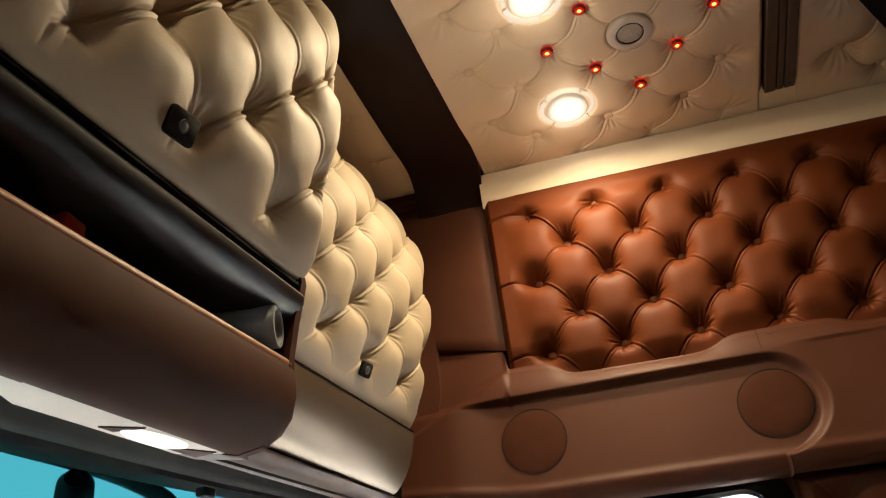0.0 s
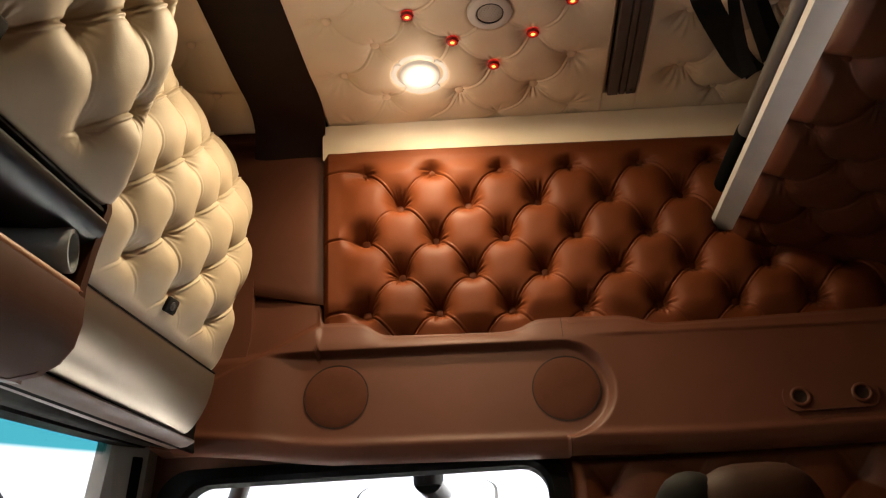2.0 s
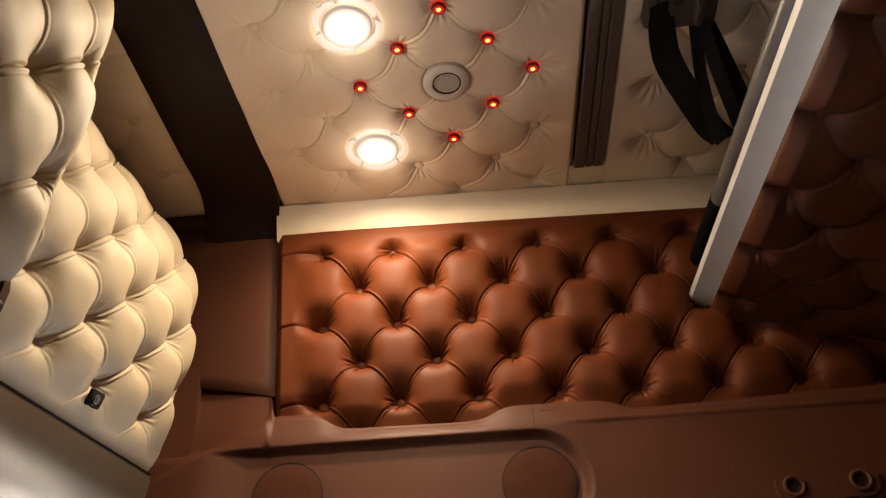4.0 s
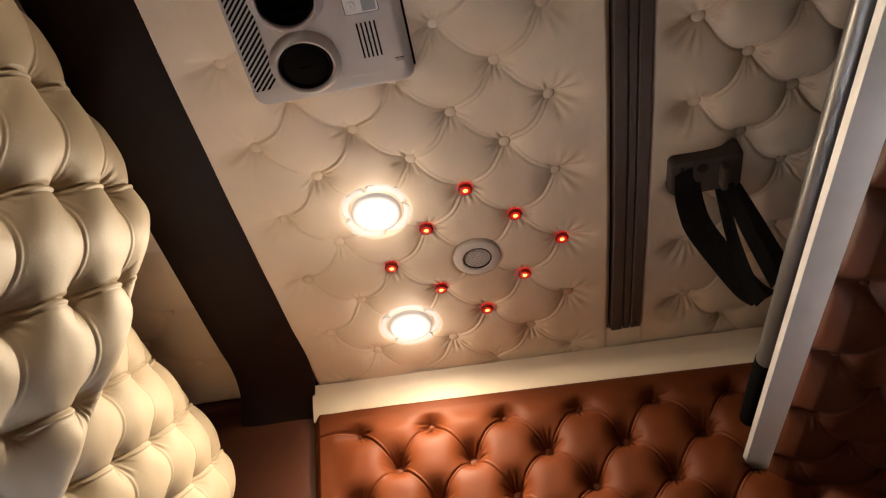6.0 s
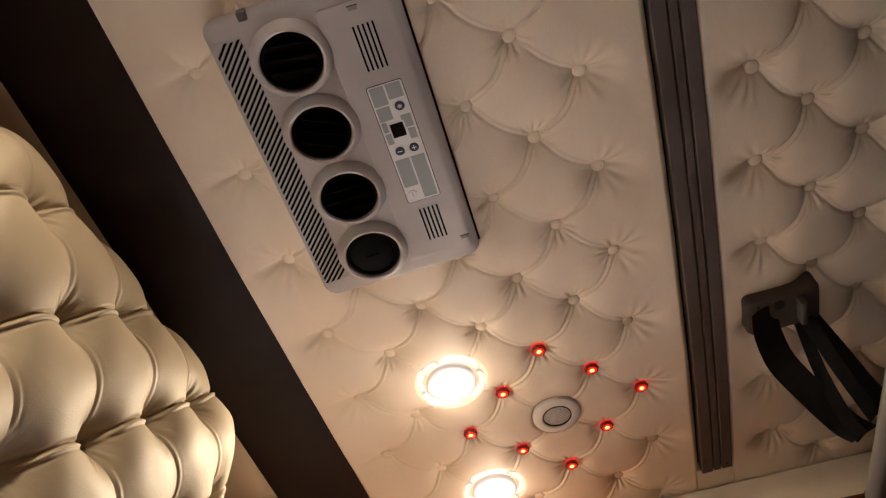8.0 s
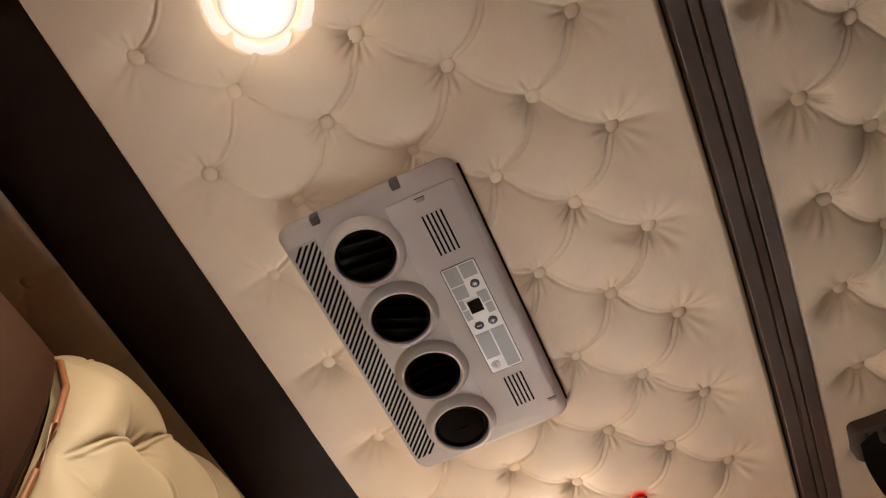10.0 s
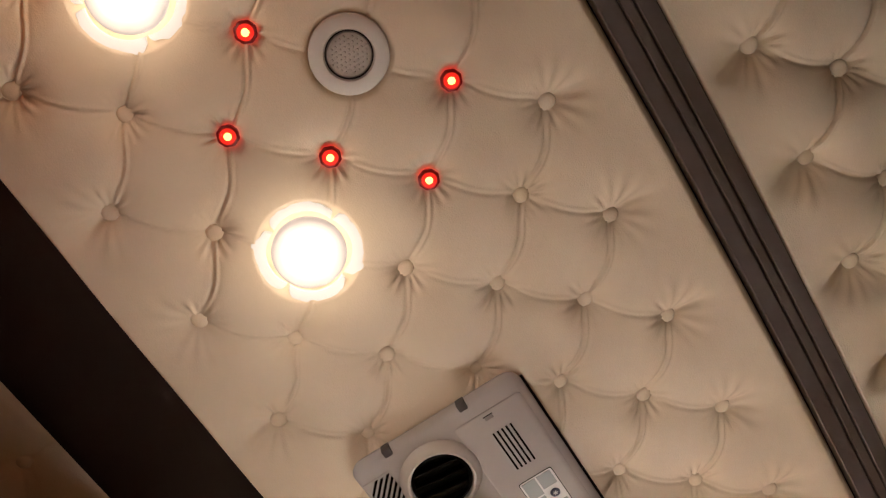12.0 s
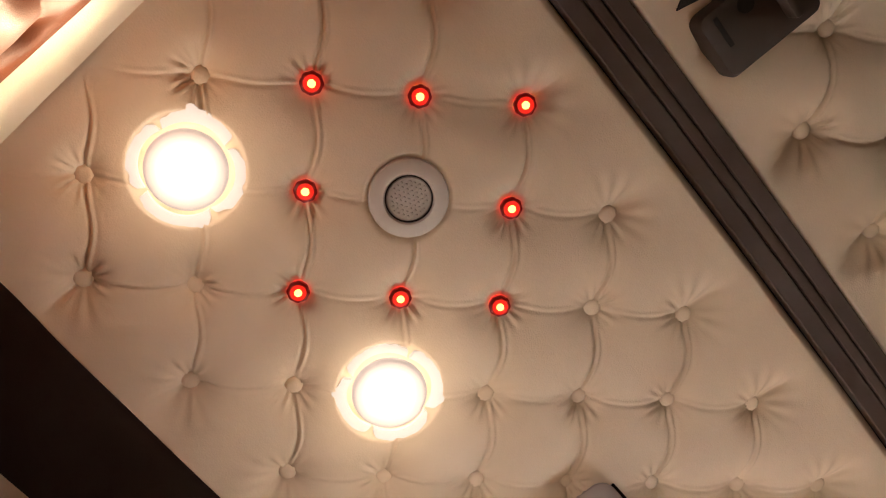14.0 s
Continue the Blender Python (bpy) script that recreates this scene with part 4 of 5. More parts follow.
# ---- fittings on the ceiling ----
def lamp(x, y, power):
    t = thing("ceiling_lamp", "round white ceiling spotlight, lit warm", "lamp", Matrix.Translation((x, y, ZC)), "ceiling spotlights")
    part("ring", lathe(bmesh.new(), [(0.0270, -0.0100), (0.030, -0.0120), (0.041, -0.0115), (0.0450, -0.0085), (0.0460, -0.005), (0.0455, -0.002), (0.0270, -0.002)], 48), LAMP_RING, t, "lit frosted plastic ring")
    part("diffuser", lathe(bmesh.new(), [(0, -0.0128), (0.010, -0.0126), (0.018, -0.0120), (0.025, -0.0110), (0.0280, -0.0095)], 40), DIFFUSER, t, "glowing frosted lens")
    # scalloped glowing lobes imitate the halo of lamp light on the leather
    s1, s2 = random.uniform(0, 6), random.uniform(0, 6)
    bm = bmesh.new()
    for centre, half, wide in ((s1, 0.76, 0.017), (s1 + 1.57, 0.72, 0.013), (s1 + 3.1, 0.74, 0.016), (s1 + 4.7, 0.76, 0.012)):
        sections = []
        for k in range(49):
            w = 2 * k / 48 - 1
            a = centre + half * w
            grow = wide * (1 - w * w) ** 0.30 * (1 + 0.16 * math.sin(9 * a + s2) + 0.10 * math.sin(23 * a)) + 0.0008
            r0 = 0.0495 + 0.003 * (1 - w * w)
            sections.append([(r * math.cos(a), r * math.sin(a), z) for r, z in ((r0, 0.003), (r0, -0.0036), (r0 + 0.55 * grow, -0.0042), (r0 + grow, -0.0030), (r0 + grow, 0.003))])
        loft(bm, sections)
    part("flange", bm, LAMP_HALO, t, "glowing lobes standing in for lamp light on the leather")
    li = new("lamp_light", bpy.data.lights.new("lamp_light", 'AREA'))
    li.data.shape, li.data.size, li.data.energy, li.data.color = 'DISK', 0.056, LAMP_W * power, LAMP_COLOR
    li.data.spread = radians(155)
    li.matrix_world = Matrix.Translation((x, y, ZC - 0.0135))
    li.parent = t
    li.matrix_parent_inverse = t.matrix_world.inverted()
    # the domed lens spreads light almost to the horizontal
    li = new("lamp_wide_light", bpy.data.lights.new("lamp_wide_light", 'SPOT'))
    li.data.shadow_soft_size, li.data.energy, li.data.color = 0.018, RIM_W * power, LAMP_COLOR
    li.data.spot_size, li.data.spot_blend = radians(179), 0.05
    li.matrix_world = Matrix.Translation((x, y, ZC - 0.028))
    li.parent = t
    li.matrix_parent_inverse = t.matrix_world.inverted()
    # added fill light below the lamp, without a fixture, to brighten the ceiling
    li = new("ceiling_fill_light", bpy.data.lights.new("ceiling_fill_light", 'POINT'))
    li.data.shadow_soft_size, li.data.energy, li.data.color = 0.02, FILL_W * (2.0 if y > MID else 0.75), (1.0, 0.80, 0.58)
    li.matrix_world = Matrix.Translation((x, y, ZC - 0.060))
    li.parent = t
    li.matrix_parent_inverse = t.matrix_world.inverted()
    return t


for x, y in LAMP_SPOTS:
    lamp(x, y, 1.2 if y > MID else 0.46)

led = thing("led_light", "small round red led stud glowing in the ceiling", "led", Matrix.Translation((0, 5, 0)), "red leds round the ceiling speaker")
rings = []
for r, z in ((0.0088, -0.0055), (0.0100, -0.0062), (0.0124, -0.0048), (0.0134, -0.0022), (0.0130, -0.0006), (0.0118, 0.0005)):
    rings.append([(r * (1 + 0.030 * math.cos(8 * a)) * math.cos(a), r * (1 + 0.030 * math.cos(8 * a)) * math.sin(a), z) for a in np.linspace(0, 2 * math.pi, 48, endpoint=False)])
part("bezel", loft(bmesh.new(), rings, caps=False), LED_BEZEL, led, "dark red scalloped bezel")
# glowing ring added under the bezel to throw red light on the leather
part("skirt", lathe(bmesh.new(), [(0.0122, -0.0004), (0.0124, 0.0020), (0.0124, 0.0045)], 22), LED_SPILL, led, "added glowing ring for the red spill on the leather")
part("lens", lathe(bmesh.new(), [(0.0046, -0.0068), (0.0096, -0.0062)], 22), LED_RED, led, "glowing red lens")
part("core", lathe(bmesh.new(), [(0, -0.0080), (0.003, -0.0076), (0.0049, -0.0060)], 18), LED_CORE, led, "bright orange core")
led_spots = [(i * A + random.uniform(-1, 1) * 0.002, j * B - 16 * B * g + random.uniform(-1, 1) * 0.002) for g in (0, 1) for i, j in LED_SPOTS]
for n, (x, y) in enumerate(led_spots):
    if n == 0:
        led.matrix_world = Matrix.Translation((x, y, ZC + 0.003))
    else:
        copy_thing(led, Matrix.Translation((x, y, ZC + 0.003)))

for x, y in SPEAKER_SPOTS:
    t = thing("ceiling_speaker", "round speaker with white ring and grey mesh", "speaker", Matrix.Translation((x, y, ZC)), "ceiling speakers")
    part("ring", lathe(bmesh.new(), [(0.0275, -0.007), (0.030, -0.0098), (0.040, -0.0095), (0.0455, -0.007), (0.0468, -0.003), (0.0465, 0.006)], 48), WHITE_RING, t, "white plastic ring")
    part("gasket", lathe(bmesh.new(), [(0.0262, -0.006), (0.0266, -0.0090), (0.0276, -0.0088), (0.0282, -0.005)], 40), BLACK, t, "black gasket ring")
    part("grille", lathe(bmesh.new(), [(0, -0.0082), (0.015, -0.008), (0.0250, -0.007), (0.0264, -0.005)], 40), MESH_GREY, t, "grey dimpled mesh")
    bm = bmesh.new()
    for i in range(-4, 5):
        for j in range(-4, 5):
            dx, dy = (i + 0.5 * (j % 2)) * 0.0056, j * 0.0050
            if math.hypot(dx, dy) < 0.0225:
                lathe(bm, [(0, -0.0012), (0.0011, -0.0009), (0.0017, 0.0004)], 8, Matrix.Translation((dx, dy, -0.0082 + 0.9 * (dx * dx + dy * dy))))
    part("mesh_relief", bm, MESH_GREY, t, "pale raised dots of the mesh")

# curtain track
track = thing("curtain_track", "dark taupe double curtain track across the ceiling", "curtain track")
XT0, XT1, YT0, YT1 = 0.277, 0.341, mirror_y(0.300), 0.300
def track_part(name, x0, x1, z0, label="", material=None, trim=0.0):
    """A bar of the track, bent along its length."""
    sections = []
    for y in np.linspace(YT0 + trim, YT1 - trim, 40):
        a = -arch(y)
        sections.append([(x0 + a, y, ZC + 0.012), (x0 + a, y, z0 + 0.0015), (x0 + a + 0.0015, y, z0), (x1 + a - 0.0015, y, z0), (x1 + a, y, z0 + 0.0015), (x1 + a, y, ZC + 0.012)])
    return part(name, loft(bmesh.new(), sections), material or RAIL, track, label)
track_part("flange", XT0, XT0 + 0.0235, ZC - 0.0115)
track_part("rib", XT0 + 0.0258, XT0 + 0.0395, ZC - 0.0108)
track_part("flange", XT0 + 0.0418, XT1, ZC - 0.0115)
track_part("channel", XT0 + 0.001, XT1 - 0.001, ZC - 0.004, "dark running channel", BLACK, 0.002)
bm = lathe(bmesh.new(), [(0, -0.0012), (0.003, -0.001), (0.0034, 0.0008)], 14, Matrix.Translation((XT0 + 0.052 - arch(YT1 - 0.012), YT1 - 0.014, ZC - 0.0115)))
part("screw", bm, BLACK, track, "dark screw head at the track's end")


# ---- rooftop air conditioner ----
def air_conditioner():
    zf = ZC - 0.032
    t = thing("air_conditioner", "light grey rooftop air conditioner with four round vents", "air conditioner")
    x0, x1, y0, y1 = -0.297, -0.040, -0.923, -0.441
    out = lambda d, z, r=0.02: [(x, y, z) for x, y in rounded_rect(x0 + d, y0 + d, x1 - d, y1 - d, r)]
    part("body", loft(bmesh.new(), [out(0.012, ZC + 0.01), out(0.008, ZC - 0.010), out(0.001, zf + 0.014), out(0.0, zf + 0.010), out(0.003, zf + 0.004), out(0.010, zf)]), GREY, t)
    # service lid, slightly proud
    bm = loft(bmesh.new(), [[(x, y, z) for x, y in rounded_rect(-0.150 + d, y0 + 0.028 + d, x1 - 0.010 - d, y1 - 0.028 - d, 0.006)] for d, z in ((0, zf + 0.004), (0, zf - 0.002), (0.002, zf - 0.0032))])
    part("cover", bm, GREY, t)
    # black strip painted in for the shadow gap along the side
    part("shadow_strip", box(bmesh.new(), (x1 - 0.022, y0 + 0.020, zf + 0.012), (x1 + 0.003, y1 - 0.020, ZC - 0.002), 0.0015), VENT_BLACK, t, "black strip standing in for the shadow gap at the side")
    # intake grille of slanted slots
    part("grille_bed", box(bmesh.new(), (-0.2915, -0.894, zf + 0.0), (-0.2505, -0.476, zf - 0.0012)), GREY, t, smooth=False)
    slot = bpy.data.meshes.new("slot")
    b = bmesh.new()
    extrude_loop(b, [(-0.0185, 0.0178, 0), (0.0185, -0.0230, 0), (0.0185, -0.0178, 0), (-0.0185, 0.0230, 0)], (0, 0, -0.0008))
    b.to_mesh(slot)
    b.free()
    ya, yb = -0.892, -0.474
    for k in range(-2, 41):
        yc = ya + 0.0185 + k * 0.0100
        z = zf - 0.0013
        if yc - 0.0230 >= ya and yc + 0.0230 <= yb:
            o = part_mesh("slot", slot, VENT_BLACK, t, smooth=False)
            o.location = (-0.2705, yc, z)
            continue
        # the slots at both ends are cut off straight
        line = lambda x, off: yc + off - (x + 0.2705) * 0.0408 / 0.037
        pts = []
        for off, xs in ((-0.0026, np.linspace(-0.289, -0.252, 24)), (0.0026, np.linspace(-0.252, -0.289, 24))):
            pts += [(float(x), min(max(float(line(x, off)), ya), yb)) for x in xs]
        keep = [p for p in pts if ya < p[1] < yb]
        if len(keep) > 8:
            b = bmesh.new()
            extrude_loop(b, [(x, y, z) for x, y in keep], (0, 0, -0.0008))
            part("slot", b, VENT_BLACK, t, smooth=False)
    # outlet slots
    for ya, yb in ((-0.862, -0.796), (-0.560, -0.500)):
        for k in range(5):
            x = -0.111 + k * 0.0066
            bm = box(bmesh.new(), (x, ya, zf - 0.0042), (x + 0.0026, yb, zf - 0.001))
            part("slot", bm, VENT_BLACK, t, smooth=False)
    # clips
    for x, y in ((-0.108, -0.889), (-0.064, -0.490)):
        part("clip", box(bmesh.new(), (x, y, zf - 0.004), (x + 0.012, y + 0.006, zf), 0.0008), GREY_EDGE, t)
        part("clip_gap", box(bmesh.new(), (x - 0.001, y - 0.001, zf - 0.0034), (x + 0.013, y + 0.0005, zf)), VENT_BLACK, t, smooth=False)
    # screw recesses, their shade painted as dark grey blocks
    for x in (-0.245, -0.13):
        part("notch", box(bmesh.new(), (x, y0 - 0.0008, zf - 0.001), (x + 0.013, y0 + 0.012, zf + 0.014), 0.002), NOTCH_SHADE, t, "screw recess with its shade put into the dark grey")
    # vents
    for k, y in enumerate((-0.845, -0.733, -0.621, -0.509)):
        c = Matrix.Translation((-0.200, y, zf))
        v = part("vent", lathe(bmesh.new(), [(0.056, 0.001), (0.0535, -0.006), (0.049, -0.0125), (0.0455, -0.0145), (0.0425, -0.0138), (0.041, -0.010), (0.0405, 0.0)], 48), GREY, t, "round raised vent collar")
        v.matrix_local = c
        part("louvre_ring", lathe(bmesh.new(), [(0.0408, -0.0095), (0.039, -0.0125), (0.0365, -0.0115), (0.036, -0.004), (0, -0.003)], 44), VENT_BLACK, v, "black louvre ring")
        tilt = (35, 60, 75, 0)[k]
        spin = (8, 25, 0, 12)[k]
        if k == 3:
            part("louvre", lathe(bmesh.new(), [(0, -0.0135), (0.012, -0.0132), (0.026, -0.0118), (0.0345, -0.009), (0.036, -0.005)], 36), VENT_BLACK, v, "closed black disc")
            part("louvre_tab", box(bmesh.new(), (-0.010, -0.0012, -0.0155), (0.010, 0.0012, -0.012), 0.001), VENT_BLACK, v)
            continue
        for j in (-1, 0, 1):
            w = math.sqrt(0.036 ** 2 - (j * 0.018) ** 2)
            bm = box(bmesh.new(), (-w + 0.001, -0.010, -0.0008), (w - 0.001, 0.010, 0.0008), 0.0006)
            o = part("louvre", bm, VENT_BLACK, v)
            o.matrix_local = pose(0, 0, 0, 0, 0, spin) @ pose(0, j * 0.018, -0.0105, tilt if k < 3 else 6)
    # control panel
    px0, px1, py0, py1 = -0.1215, -0.0725, -0.773, -0.576
    pan = part("control_panel", loft(bmesh.new(), [[(x, y, z) for x, y in rounded_rect(px0, py0, px1, py1, 0.003, 3)] for z in (zf - 0.002, zf - 0.0042)]), PANEL_WHITE, t, "white label film with grey fields")
    part("panel_edge", loft(bmesh.new(), [[(x, y, z) for x, y in rounded_rect(px0 - 0.0009, py0 - 0.0009, px1 + 0.0009, py1 + 0.0009, 0.0035, 3)] for z in (zf - 0.002, zf - 0.0037)]), VENT_BLACK, t, "dark joint round the label")
    zp = zf - 0.0044
    def field(x0, y0, x1, y1, m=PANEL_GREY, name="field", dz=0.0):
        return part(name, box(bmesh.new(), (x0, y0, zp - 0.0005 - dz), (x1, y1, zp + 0.0002)), m, pan, smooth=False)
    for x0_, y0_, x1_, y1_ in ((-0.119, -0.771, -0.099, -0.742), (-0.0965, -0.771, -0.0755, -0.748), (-0.119, -0.739, -0.100, -0.718), (-0.0900, -0.720, -0.0755, -0.700), (-0.119, -0.716, -0.112, -0.700), (-0.119, -0.697, -0.110, -0.680), (-0.086, -0.697, -0.0755, -0.680),
                               (-0.119, -0.652, -0.098, -0.604), (-0.0955, -0.652, -0.0755, -0.579)):
        field(x0_, y0_, x1_, y1_)
    field(-0.1105, -0.713, -0.0875, -0.687, PANEL_WHITE, "display_frame", 0.0004)
    field(-0.1085, -0.711, -0.0895, -0.689, VENT_BLACK, "display", 0.0010)
    for x, y, m in ((-0.086, -0.735, BUTTON_BLUE), (-0.107, -0.666, BUTTON_BLUE), (-0.086, -0.666, BUTTON_BLUE), (-0.111, -0.590, PANEL_WHITE)):
        part("key", lathe(bmesh.new(), [(0, -0.0016), (0.006, -0.0015), (0.0068, -0.0008), (0.0068, 0.0005)], 22, Matrix.Translation((x, y, zp))), m, pan, "round key")
        marks = {-0.735: [(0, 0), (60, 0), (120, 0)], -0.590: [(90, 0)]}.get(y, [(0, 0)] if x < -0.1 else [(0, 0), (90, 0)])
        for ang, _ in marks:
            b = box(bmesh.new(), (-0.0035, -0.0005, -0.0004), (0.0035, 0.0005, 0.0002))
            o = part("key_mark", b, PANEL_WHITE if m is BUTTON_BLUE else PANEL_GREY, pan, smooth=False)
            o.matrix_local = pose(x, y, zp - 0.0017, 0, 0, ang)
    return t


air_conditioner()


# ---- strap brackets and the folded upper bunk ----
def strap_bracket(yc, side):
    t = thing("strap_bracket", "brown grey ceiling bracket that holds black bunk straps", "bracket", group="bunk strap brackets")
    prof = [[(x, y, z) for x, y in rounded_rect(0.368 + d, yc - 0.036 + d, 0.500 - d, yc + 0.048 - d, 0.012, 5)] for d, z in ((0, ZC + 0.012), (0, ZC - 0.020), (0.003, ZC - 0.028), (0.010, ZC - 0.031))]
    part("body", loft(bmesh.new(), prof), BRACKET, t)
    part("slot", box(bmesh.new(), (0.385, yc - 0.026, ZC - 0.0325), (0.391, yc + 0.012, ZC - 0.030)), BLACK, t, "dark slot", smooth=False)
    part("hole", lathe(bmesh.new(), [(0, 0), (0.010, 0), (0.0105, 0.001)], 20, Matrix.Translation((0.425, yc - 0.016, ZC - 0.0318))), BLACK, t, "round dark hole")
    part("hook", box(bmesh.new(), (0.455, yc - 0.024, ZC - 0.052), (0.468, yc + 0.03, ZC - 0.026), 0.004), BRACKET, t)
    return t


def strap(points, width, across, name="strap"):
    """A ribbon of webbing along points, lying along the vector across."""
    line, _ = spline(points, 24)
    ac = Vector(across).normalized() * width / 2
    sections = []
    for k, p in enumerate(line):
        p = Vector(p)
        d = Vector(line[min(k + 1, 23)]) - Vector(line[max(k - 1, 0)])
        nrm = d.cross(ac).normalized() * 0.0009
        sections.append([p - ac + nrm, p + ac + nrm, p + ac - nrm, p - ac - nrm])
    return loft(bmesh.new(), sections)


for side, yc in ((1, -0.130), (-1, -1.280)):
    br = strap_bracket(yc, side)
    st = thing("bunk_strap", "black webbing straps hanging from the bracket to the bunk tube", "strap", group="bunk straps")
    s = side
    top = [(0.398, yc - 0.020, ZC - 0.032), (0.398, yc + 0.022, ZC - 0.0345), (0.402, yc + 0.060, ZC - 0.052)] if s > 0 else [(0.385, yc - 0.052, ZC - 0.020)]
    part("strap", strap(top + [(0.412, yc + 0.092 * s, ZC - 0.074), (0.443, yc + 0.135 * s, ZC - 0.118), (0.478, yc + 0.175 * s, ZC - 0.165), (0.497, yc + 0.175 * s, ZC - 0.195)], 0.052, (0.9, -0.25 * s, 0.2)), STRAP, st)
    part("strap", strap([(0.462, yc + 0.04 * s, ZC - 0.022), (0.468, yc + 0.11 * s, ZC - 0.09), (0.480, yc + 0.160 * s, ZC - 0.165), (0.492, yc + 0.178 * s, ZC - 0.198)], 0.026, (0.8, -0.5 * s, 0.3)), STRAP, st)
    part("strap", strap([(0.470, yc + 0.03 * s, ZC - 0.024), (0.492, yc + 0.09 * s, ZC - 0.10), (0.520, yc + 0.150 * s, ZC - 0.185)], 0.026, (0.8, -0.5 * s, 0.3)), STRAP, st)
    part("strap", strap([(0.480, yc + 0.04 * s, ZC - 0.020), (0.505, yc + 0.08 * s, ZC - 0.08), (0.535, yc + 0.13 * s, ZC - 0.15), (0.560, yc + 0.15 * s, ZC - 0.19)], 0.032, (0.8, -0.4 * s, 0.4)), STRAP, st)


def rail_x(y):
    return 0.4525 + 0.010 * (0.46 - y)


def rail_z(y):
    return 0.10 * (y - 0.46)


YR0, YR1 = mirror_y(0.46), 0.46
bunk = thing("folded_bunk", "folded upper bunk with aluminium edge and brown tufted underside", "bunk")
prof = [(0.0, 0.004), (0.004, 0.010), (0.016, 0.012), (0.020, 0.006), (0.030, 0.002), (0.043, -0.016), (0.046, -0.022), (0.042, -0.026), (0.030, -0.016), (0.014, -0.010), (0.004, -0.006)]
part("edge_rail", loft(bmesh.new(), [[(rail_x(y) + x, y, 1.700 + z + rail_z(y)) for x, z in prof] for y in (YR0, -1.2, -0.6, 0.0, YR1)]), ALU, bunk, "brushed aluminium edge profile")
part("tube", tube(bmesh.new(), [(rail_x(y) + 0.040, y, 1.785 + rail_z(y)) for y in np.linspace(YR0 + 0.28, 0.165, 12)], 0.019, 18), TUBE, bunk, "grey metal tube above the edge")
for ya, yb in ((0.16, 0.42), (YR0 + 0.285, YR0 + 0.05)):
    line = [(rail_x(y) + 0.040 - 0.006 * k, y, 1.785 + rail_z(y) - 0.012 * k * k) for k, y in zip(np.linspace(0, 1, 8), np.linspace(ya, yb, 8))]
    part("grip", tube(bmesh.new(), line, 0.0205, 16), RUBBER, bunk, "black ribbed plastic grip")
part("backing", loft(bmesh.new(), [[(rail_x(y) + x, y, z + rail_z(y)) for x, z in ((0.025, 1.705), (0.055, 1.80), (0.62, 1.80), (0.62, 1.50), (0.58, 1.515), (0.055, 1.690))] for y in (YR0, YR1)]), DARK_STRIP, bunk)
nx, ny = 200, 560
U, V = np.meshgrid(np.linspace(0, 1, nx), np.linspace(YR0 + 0.004, YR1 - 0.004, ny), indexing='ij')
X = rail_x(V) + 0.040 + 0.55 * U
Z = 1.672 - 0.17 * U + rail_z(V)
s = U * 0.61
u, v = (s - 0.04) / 0.085, (V - 0.339) / 0.095
u = np.clip(u, 0, 9)
h = tuft((u + v) / 2, (u - v) / 2, 0.026, pit=1.1, power=2.2, valley=(0.03, 0.03), fold=(0.13, 0.08), lip=(0.02, 0.0), wrinkle=0.12, bow=(0.03, -0.03)) * np.clip(np.minimum(s, 0.61 - s) / 0.03, 0, 1) ** 0.5
g = np.stack([X - h * 0.28, V, Z - h * 0.96], -1)
under = part_mesh("tufted_underside", sheet_mesh("tufted_underside", g), BROWN_SHADED, bunk, "brown tufted leather underside", crisp=False)
me = bpy.data.meshes.new("button")
b = covered_button(bmesh.new(), pose(0, 0, 0, 0, 25), 0.010)
b.to_mesh(me)
b.free()
for i in range(0, 7):
    for j in range(-23, 2):
        if (i + j) % 2:
            continue
        ss, y = 0.04 + i * 0.085, 0.339 + j * 0.095
        o = part_mesh("button", me, BROWN_SHADED, under)
        o.location = (rail_x(y) + 0.040 + 0.55 * ss / 0.61, y, 1.672 - 0.17 * ss / 0.61 + rail_z(y))

# ---- smaller things ----
# coat hook in the side panel
hook = thing("coat_hook", "dark recessed coat hooks on the side panel", "coat hook", Matrix.Translation((0.57, YW - 0.0310, 1.274)))
part("plate", loft(bmesh.new(), [[(x, y, z) for x, z in rounded_rect(-0.055, -0.028, 0.130, 0.028, 0.024, 6)] for y in (0.004, -0.003, -0.004)]), BROWN_SMOOTH, hook)
for x in (-0.022, 0.097):
    ring = [(0.017 + 0.004 * math.cos(a), 0.004 * math.sin(a)) for a in np.linspace(0, 2 * math.pi, 13)]
    part("hook", lathe(bmesh.new(), ring, 28, pose(x, -0.0055, 0, 90)), BROWN_SMOOTH, hook, "brown ring hook")
    # flat dark disc paints the shade inside the ring
    part("hook_shade", lathe(bmesh.new(), [(0, 0), (0.012, 0), (0.0135, 0.001)], 24, pose(x, -0.0042, 0, 90)), DARK_STRIP, hook, "flat dark disc standing in for the shade inside the hook")

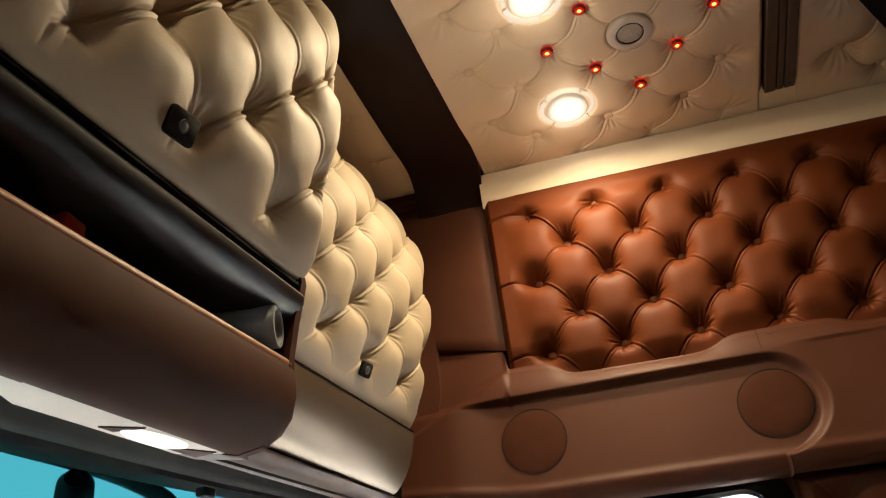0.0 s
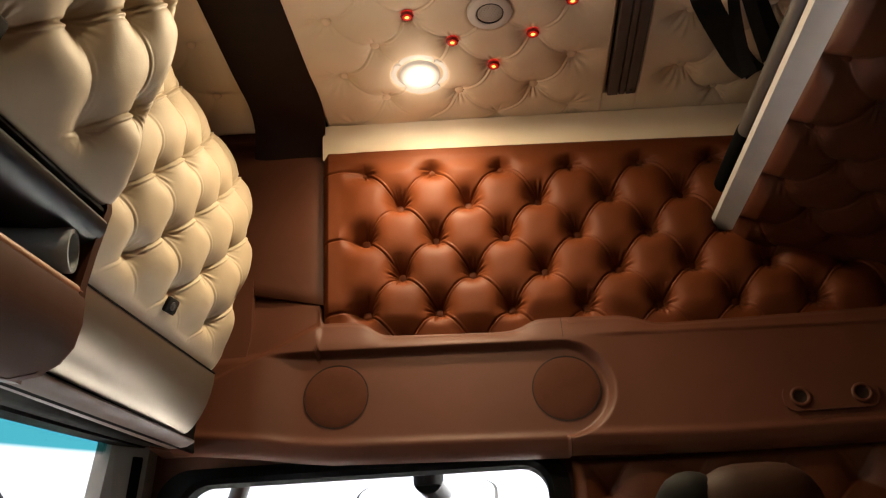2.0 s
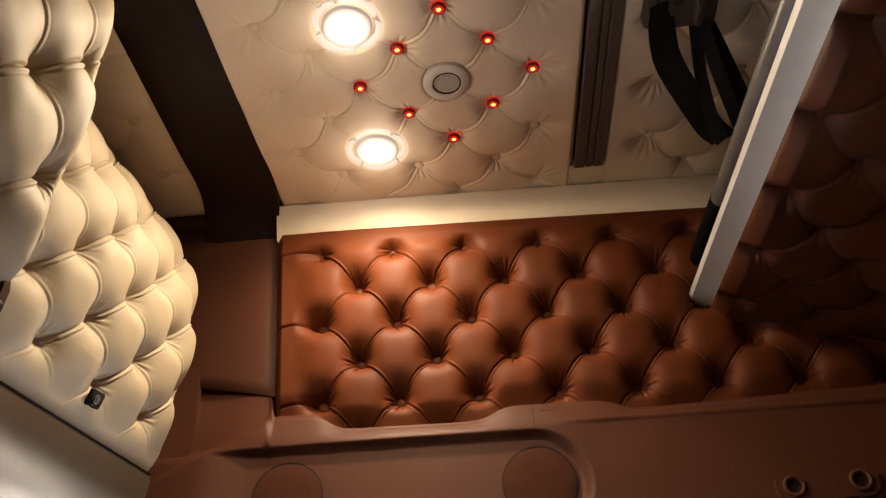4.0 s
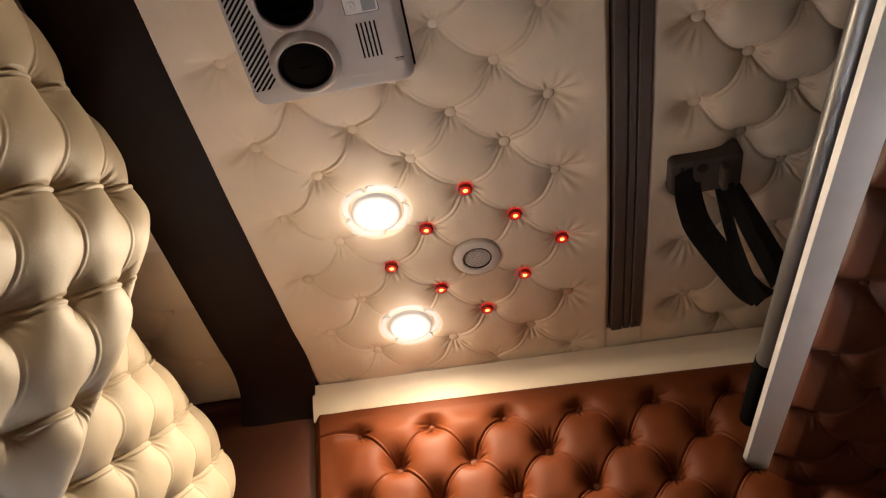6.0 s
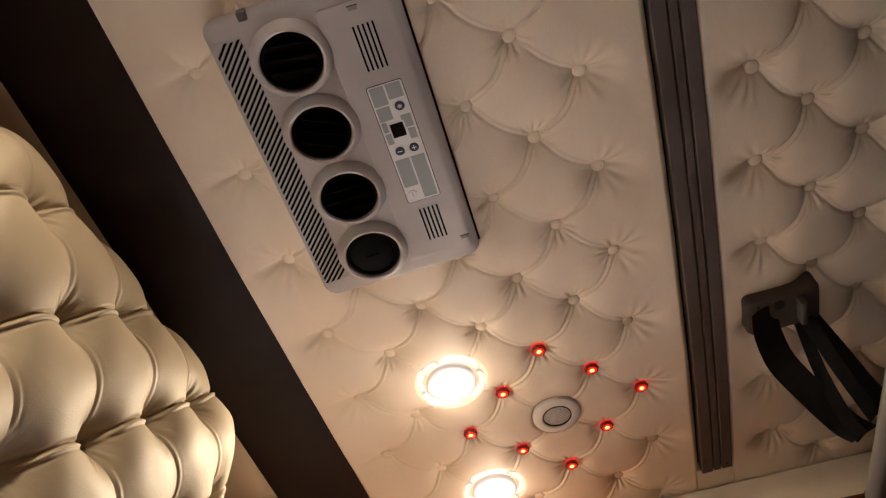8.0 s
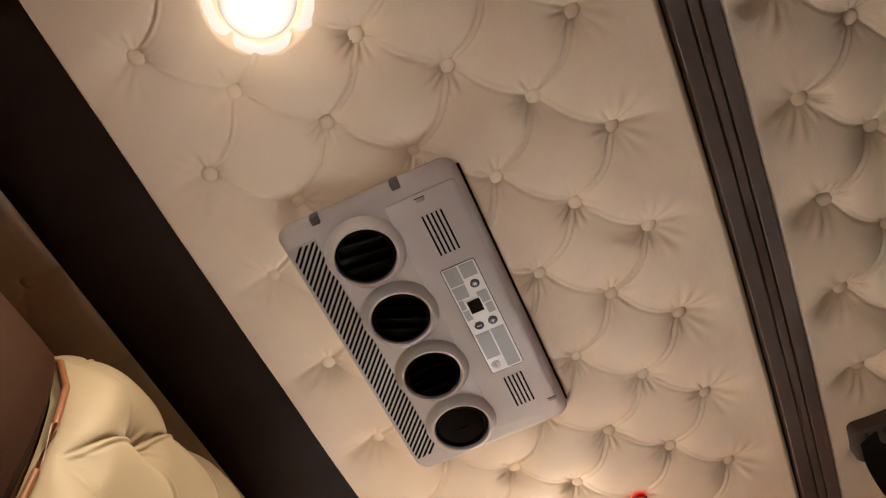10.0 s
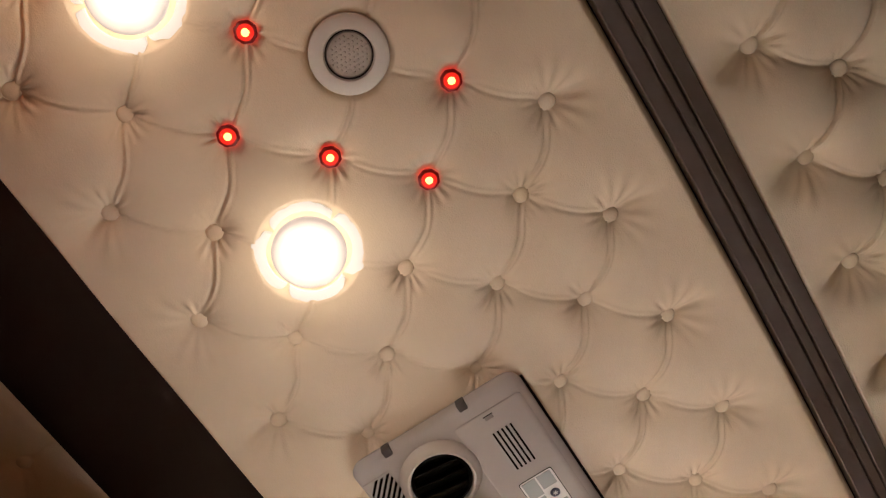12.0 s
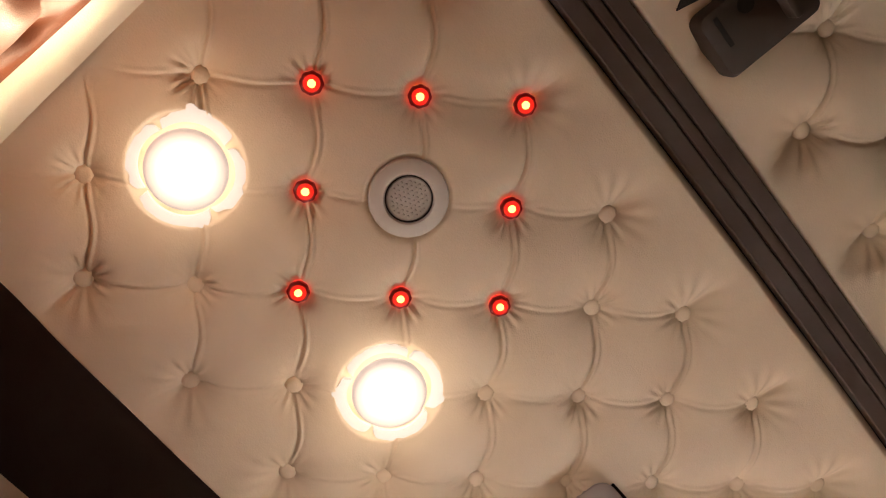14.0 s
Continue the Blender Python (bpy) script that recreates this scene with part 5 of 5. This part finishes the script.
# seats
def truck_seat(name, label, yc):
    seat = thing(name, label, "seat", Matrix.Translation((-0.06, yc, 0)))

    def pad(n, x0, x1, y0, y1, z0, z1, r, m, text=""):
        return part(n, box(bmesh.new(), (x0, y0, z0), (x1, y1, z1), r, 5), m, seat, text)

    pad("shell", 0.215, 0.30, -0.23, 0.23, 0.35, 0.995, 0.04, SEAT_GREY, "grey seat shell")
    pad("backrest", 0.255, 0.42, -0.25, 0.25, 0.35, 1.000, 0.06, SEAT_TAN, "tan leather backrest")
    pad("cushion", -0.20, 0.36, -0.25, 0.25, 0.28, 0.42, 0.05, BROWN_SMOOTH)
    pad("base", -0.10, 0.30, -0.17, 0.17, -0.07, 0.29, 0.03, BLACK)
    return seat


truck_seat("passenger_seat", "passenger seat with grey shell and tan padded backrest", 0.03)
# unseen seat, added to keep the left window's light off the far wall
truck_seat("driver_seat_light_block", "unseen driver seat added to block light from the left window", mirror_y(0.03))

# things in the open tray
roll = thing("paper_roll", "grey rolled tube lying in the open tray", "roll", pose(-0.530, -0.434, 1.238, 0, 90, 14))
bm = lathe(bmesh.new(), [(0.019, -0.085), (0.0265, -0.085), (0.028, -0.082), (0.0282, -0.003), (0.027, 0), (0.0215, 0), (0.0195, -0.003), (0.019, -0.082), (0.019, -0.085)], 32)
part("tube", bm, PAPER, roll)
item = thing("lighter", "small red orange plastic item in the open tray", "lighter", pose(-0.585, -0.757, 1.165))
part("body", box(bmesh.new(), (-0.012, -0.016, -0.012), (0.012, 0.016, 0.046), 0.006, 3), ORANGE, item)

# outside mirrors
mir = thing("wing_mirror", "black wing mirror outside the passenger door window", "mirror")
part("arm", tube(bmesh.new(), [(-0.235, 0.735, 1.50), (-0.235, 0.740, 1.36), (-0.235, 0.745, 1.23)], 0.036, 16), VENT_BLACK, mir)
part("bracket", tube(bmesh.new(), [(-0.235, 0.50, 1.53), (-0.235, 0.735, 1.49)], 0.03, 12), VENT_BLACK, mir)
head = part("housing", loft(bmesh.new(), [[(x, y, z) for x, z in rounded_rect(-0.165 + d, -0.45 + d, 0.165 - d, -d, 0.05)] for d, y in ((0, 0), (0, 0.03), (0.03, 0.08))]), BLACK, mir)
head.matrix_local = pose(-0.237, 0.745, 1.243, -40)
part("mirror_glass", loft(bmesh.new(), [[(x, y, z) for x, z in rounded_rect(-0.158, -0.443, 0.158, -0.007, 0.045)] for y in (-0.004, 0.001)]), MIRROR, head, "bright mirror glass")
post = thing("mirror_post", "black mirror post seen through the door window", "mirror arm")
part("post", tube(bmesh.new(), [(-0.685, 0.52, 1.56), (-0.685, 0.75, 1.50), (-0.69, 0.75, 1.27), (-0.72, 0.75, 1.15), (-0.75, 0.76, 0.9)], 0.022, 12), BLACK, post)

# front mirror on its arm outside the windscreen
front = thing("front_mirror", "black front mirror on a bent arm outside the windscreen", "mirror")
arm = lambda pts, r: tube(bmesh.new(), spline(pts, 24)[0].tolist(), r, 12)
part("arm", arm([(-1.2, -0.42, 1.275), (-1.2, -0.18, 1.305), (-1.2, 0.12, 1.338), (-1.2, 0.32, 1.332), (-1.2, 0.42, 1.282), (-1.2, 0.52, 1.238), (-1.2, 0.66, 1.17)], 0.019), VENT_BLACK, front)
part("brace", arm([(-1.2, 0.29, 1.335), (-1.2, 0.36, 1.258), (-1.2, 0.44, 1.16), (-1.2, 0.52, 1.03)], 0.014), VENT_BLACK, front)
part("housing", lathe(bmesh.new(), [(0, 0.06), (0.03, 0.055), (0.055, 0.03), (0.06, -0.02), (0.05, -0.10), (0, -0.115)], 24, pose(-1.2, 0.60, 1.165, 20, 10, 0)), VENT_BLACK, front)
part("knob", lathe(bmesh.new(), [(0, 0.045), (0.022, 0.04), (0.034, 0.02), (0.036, -0.02), (0.03, -0.05), (0, -0.06)], 20, pose(-1.2, 0.02, 1.272, 70, 0, 40)), VENT_BLACK, front)
part("post", arm([(-1.2, 0.02, 1.25), (-1.21, 0.03, 1.10), (-1.22, 0.04, 0.95)], 0.008), VENT_BLACK, front)
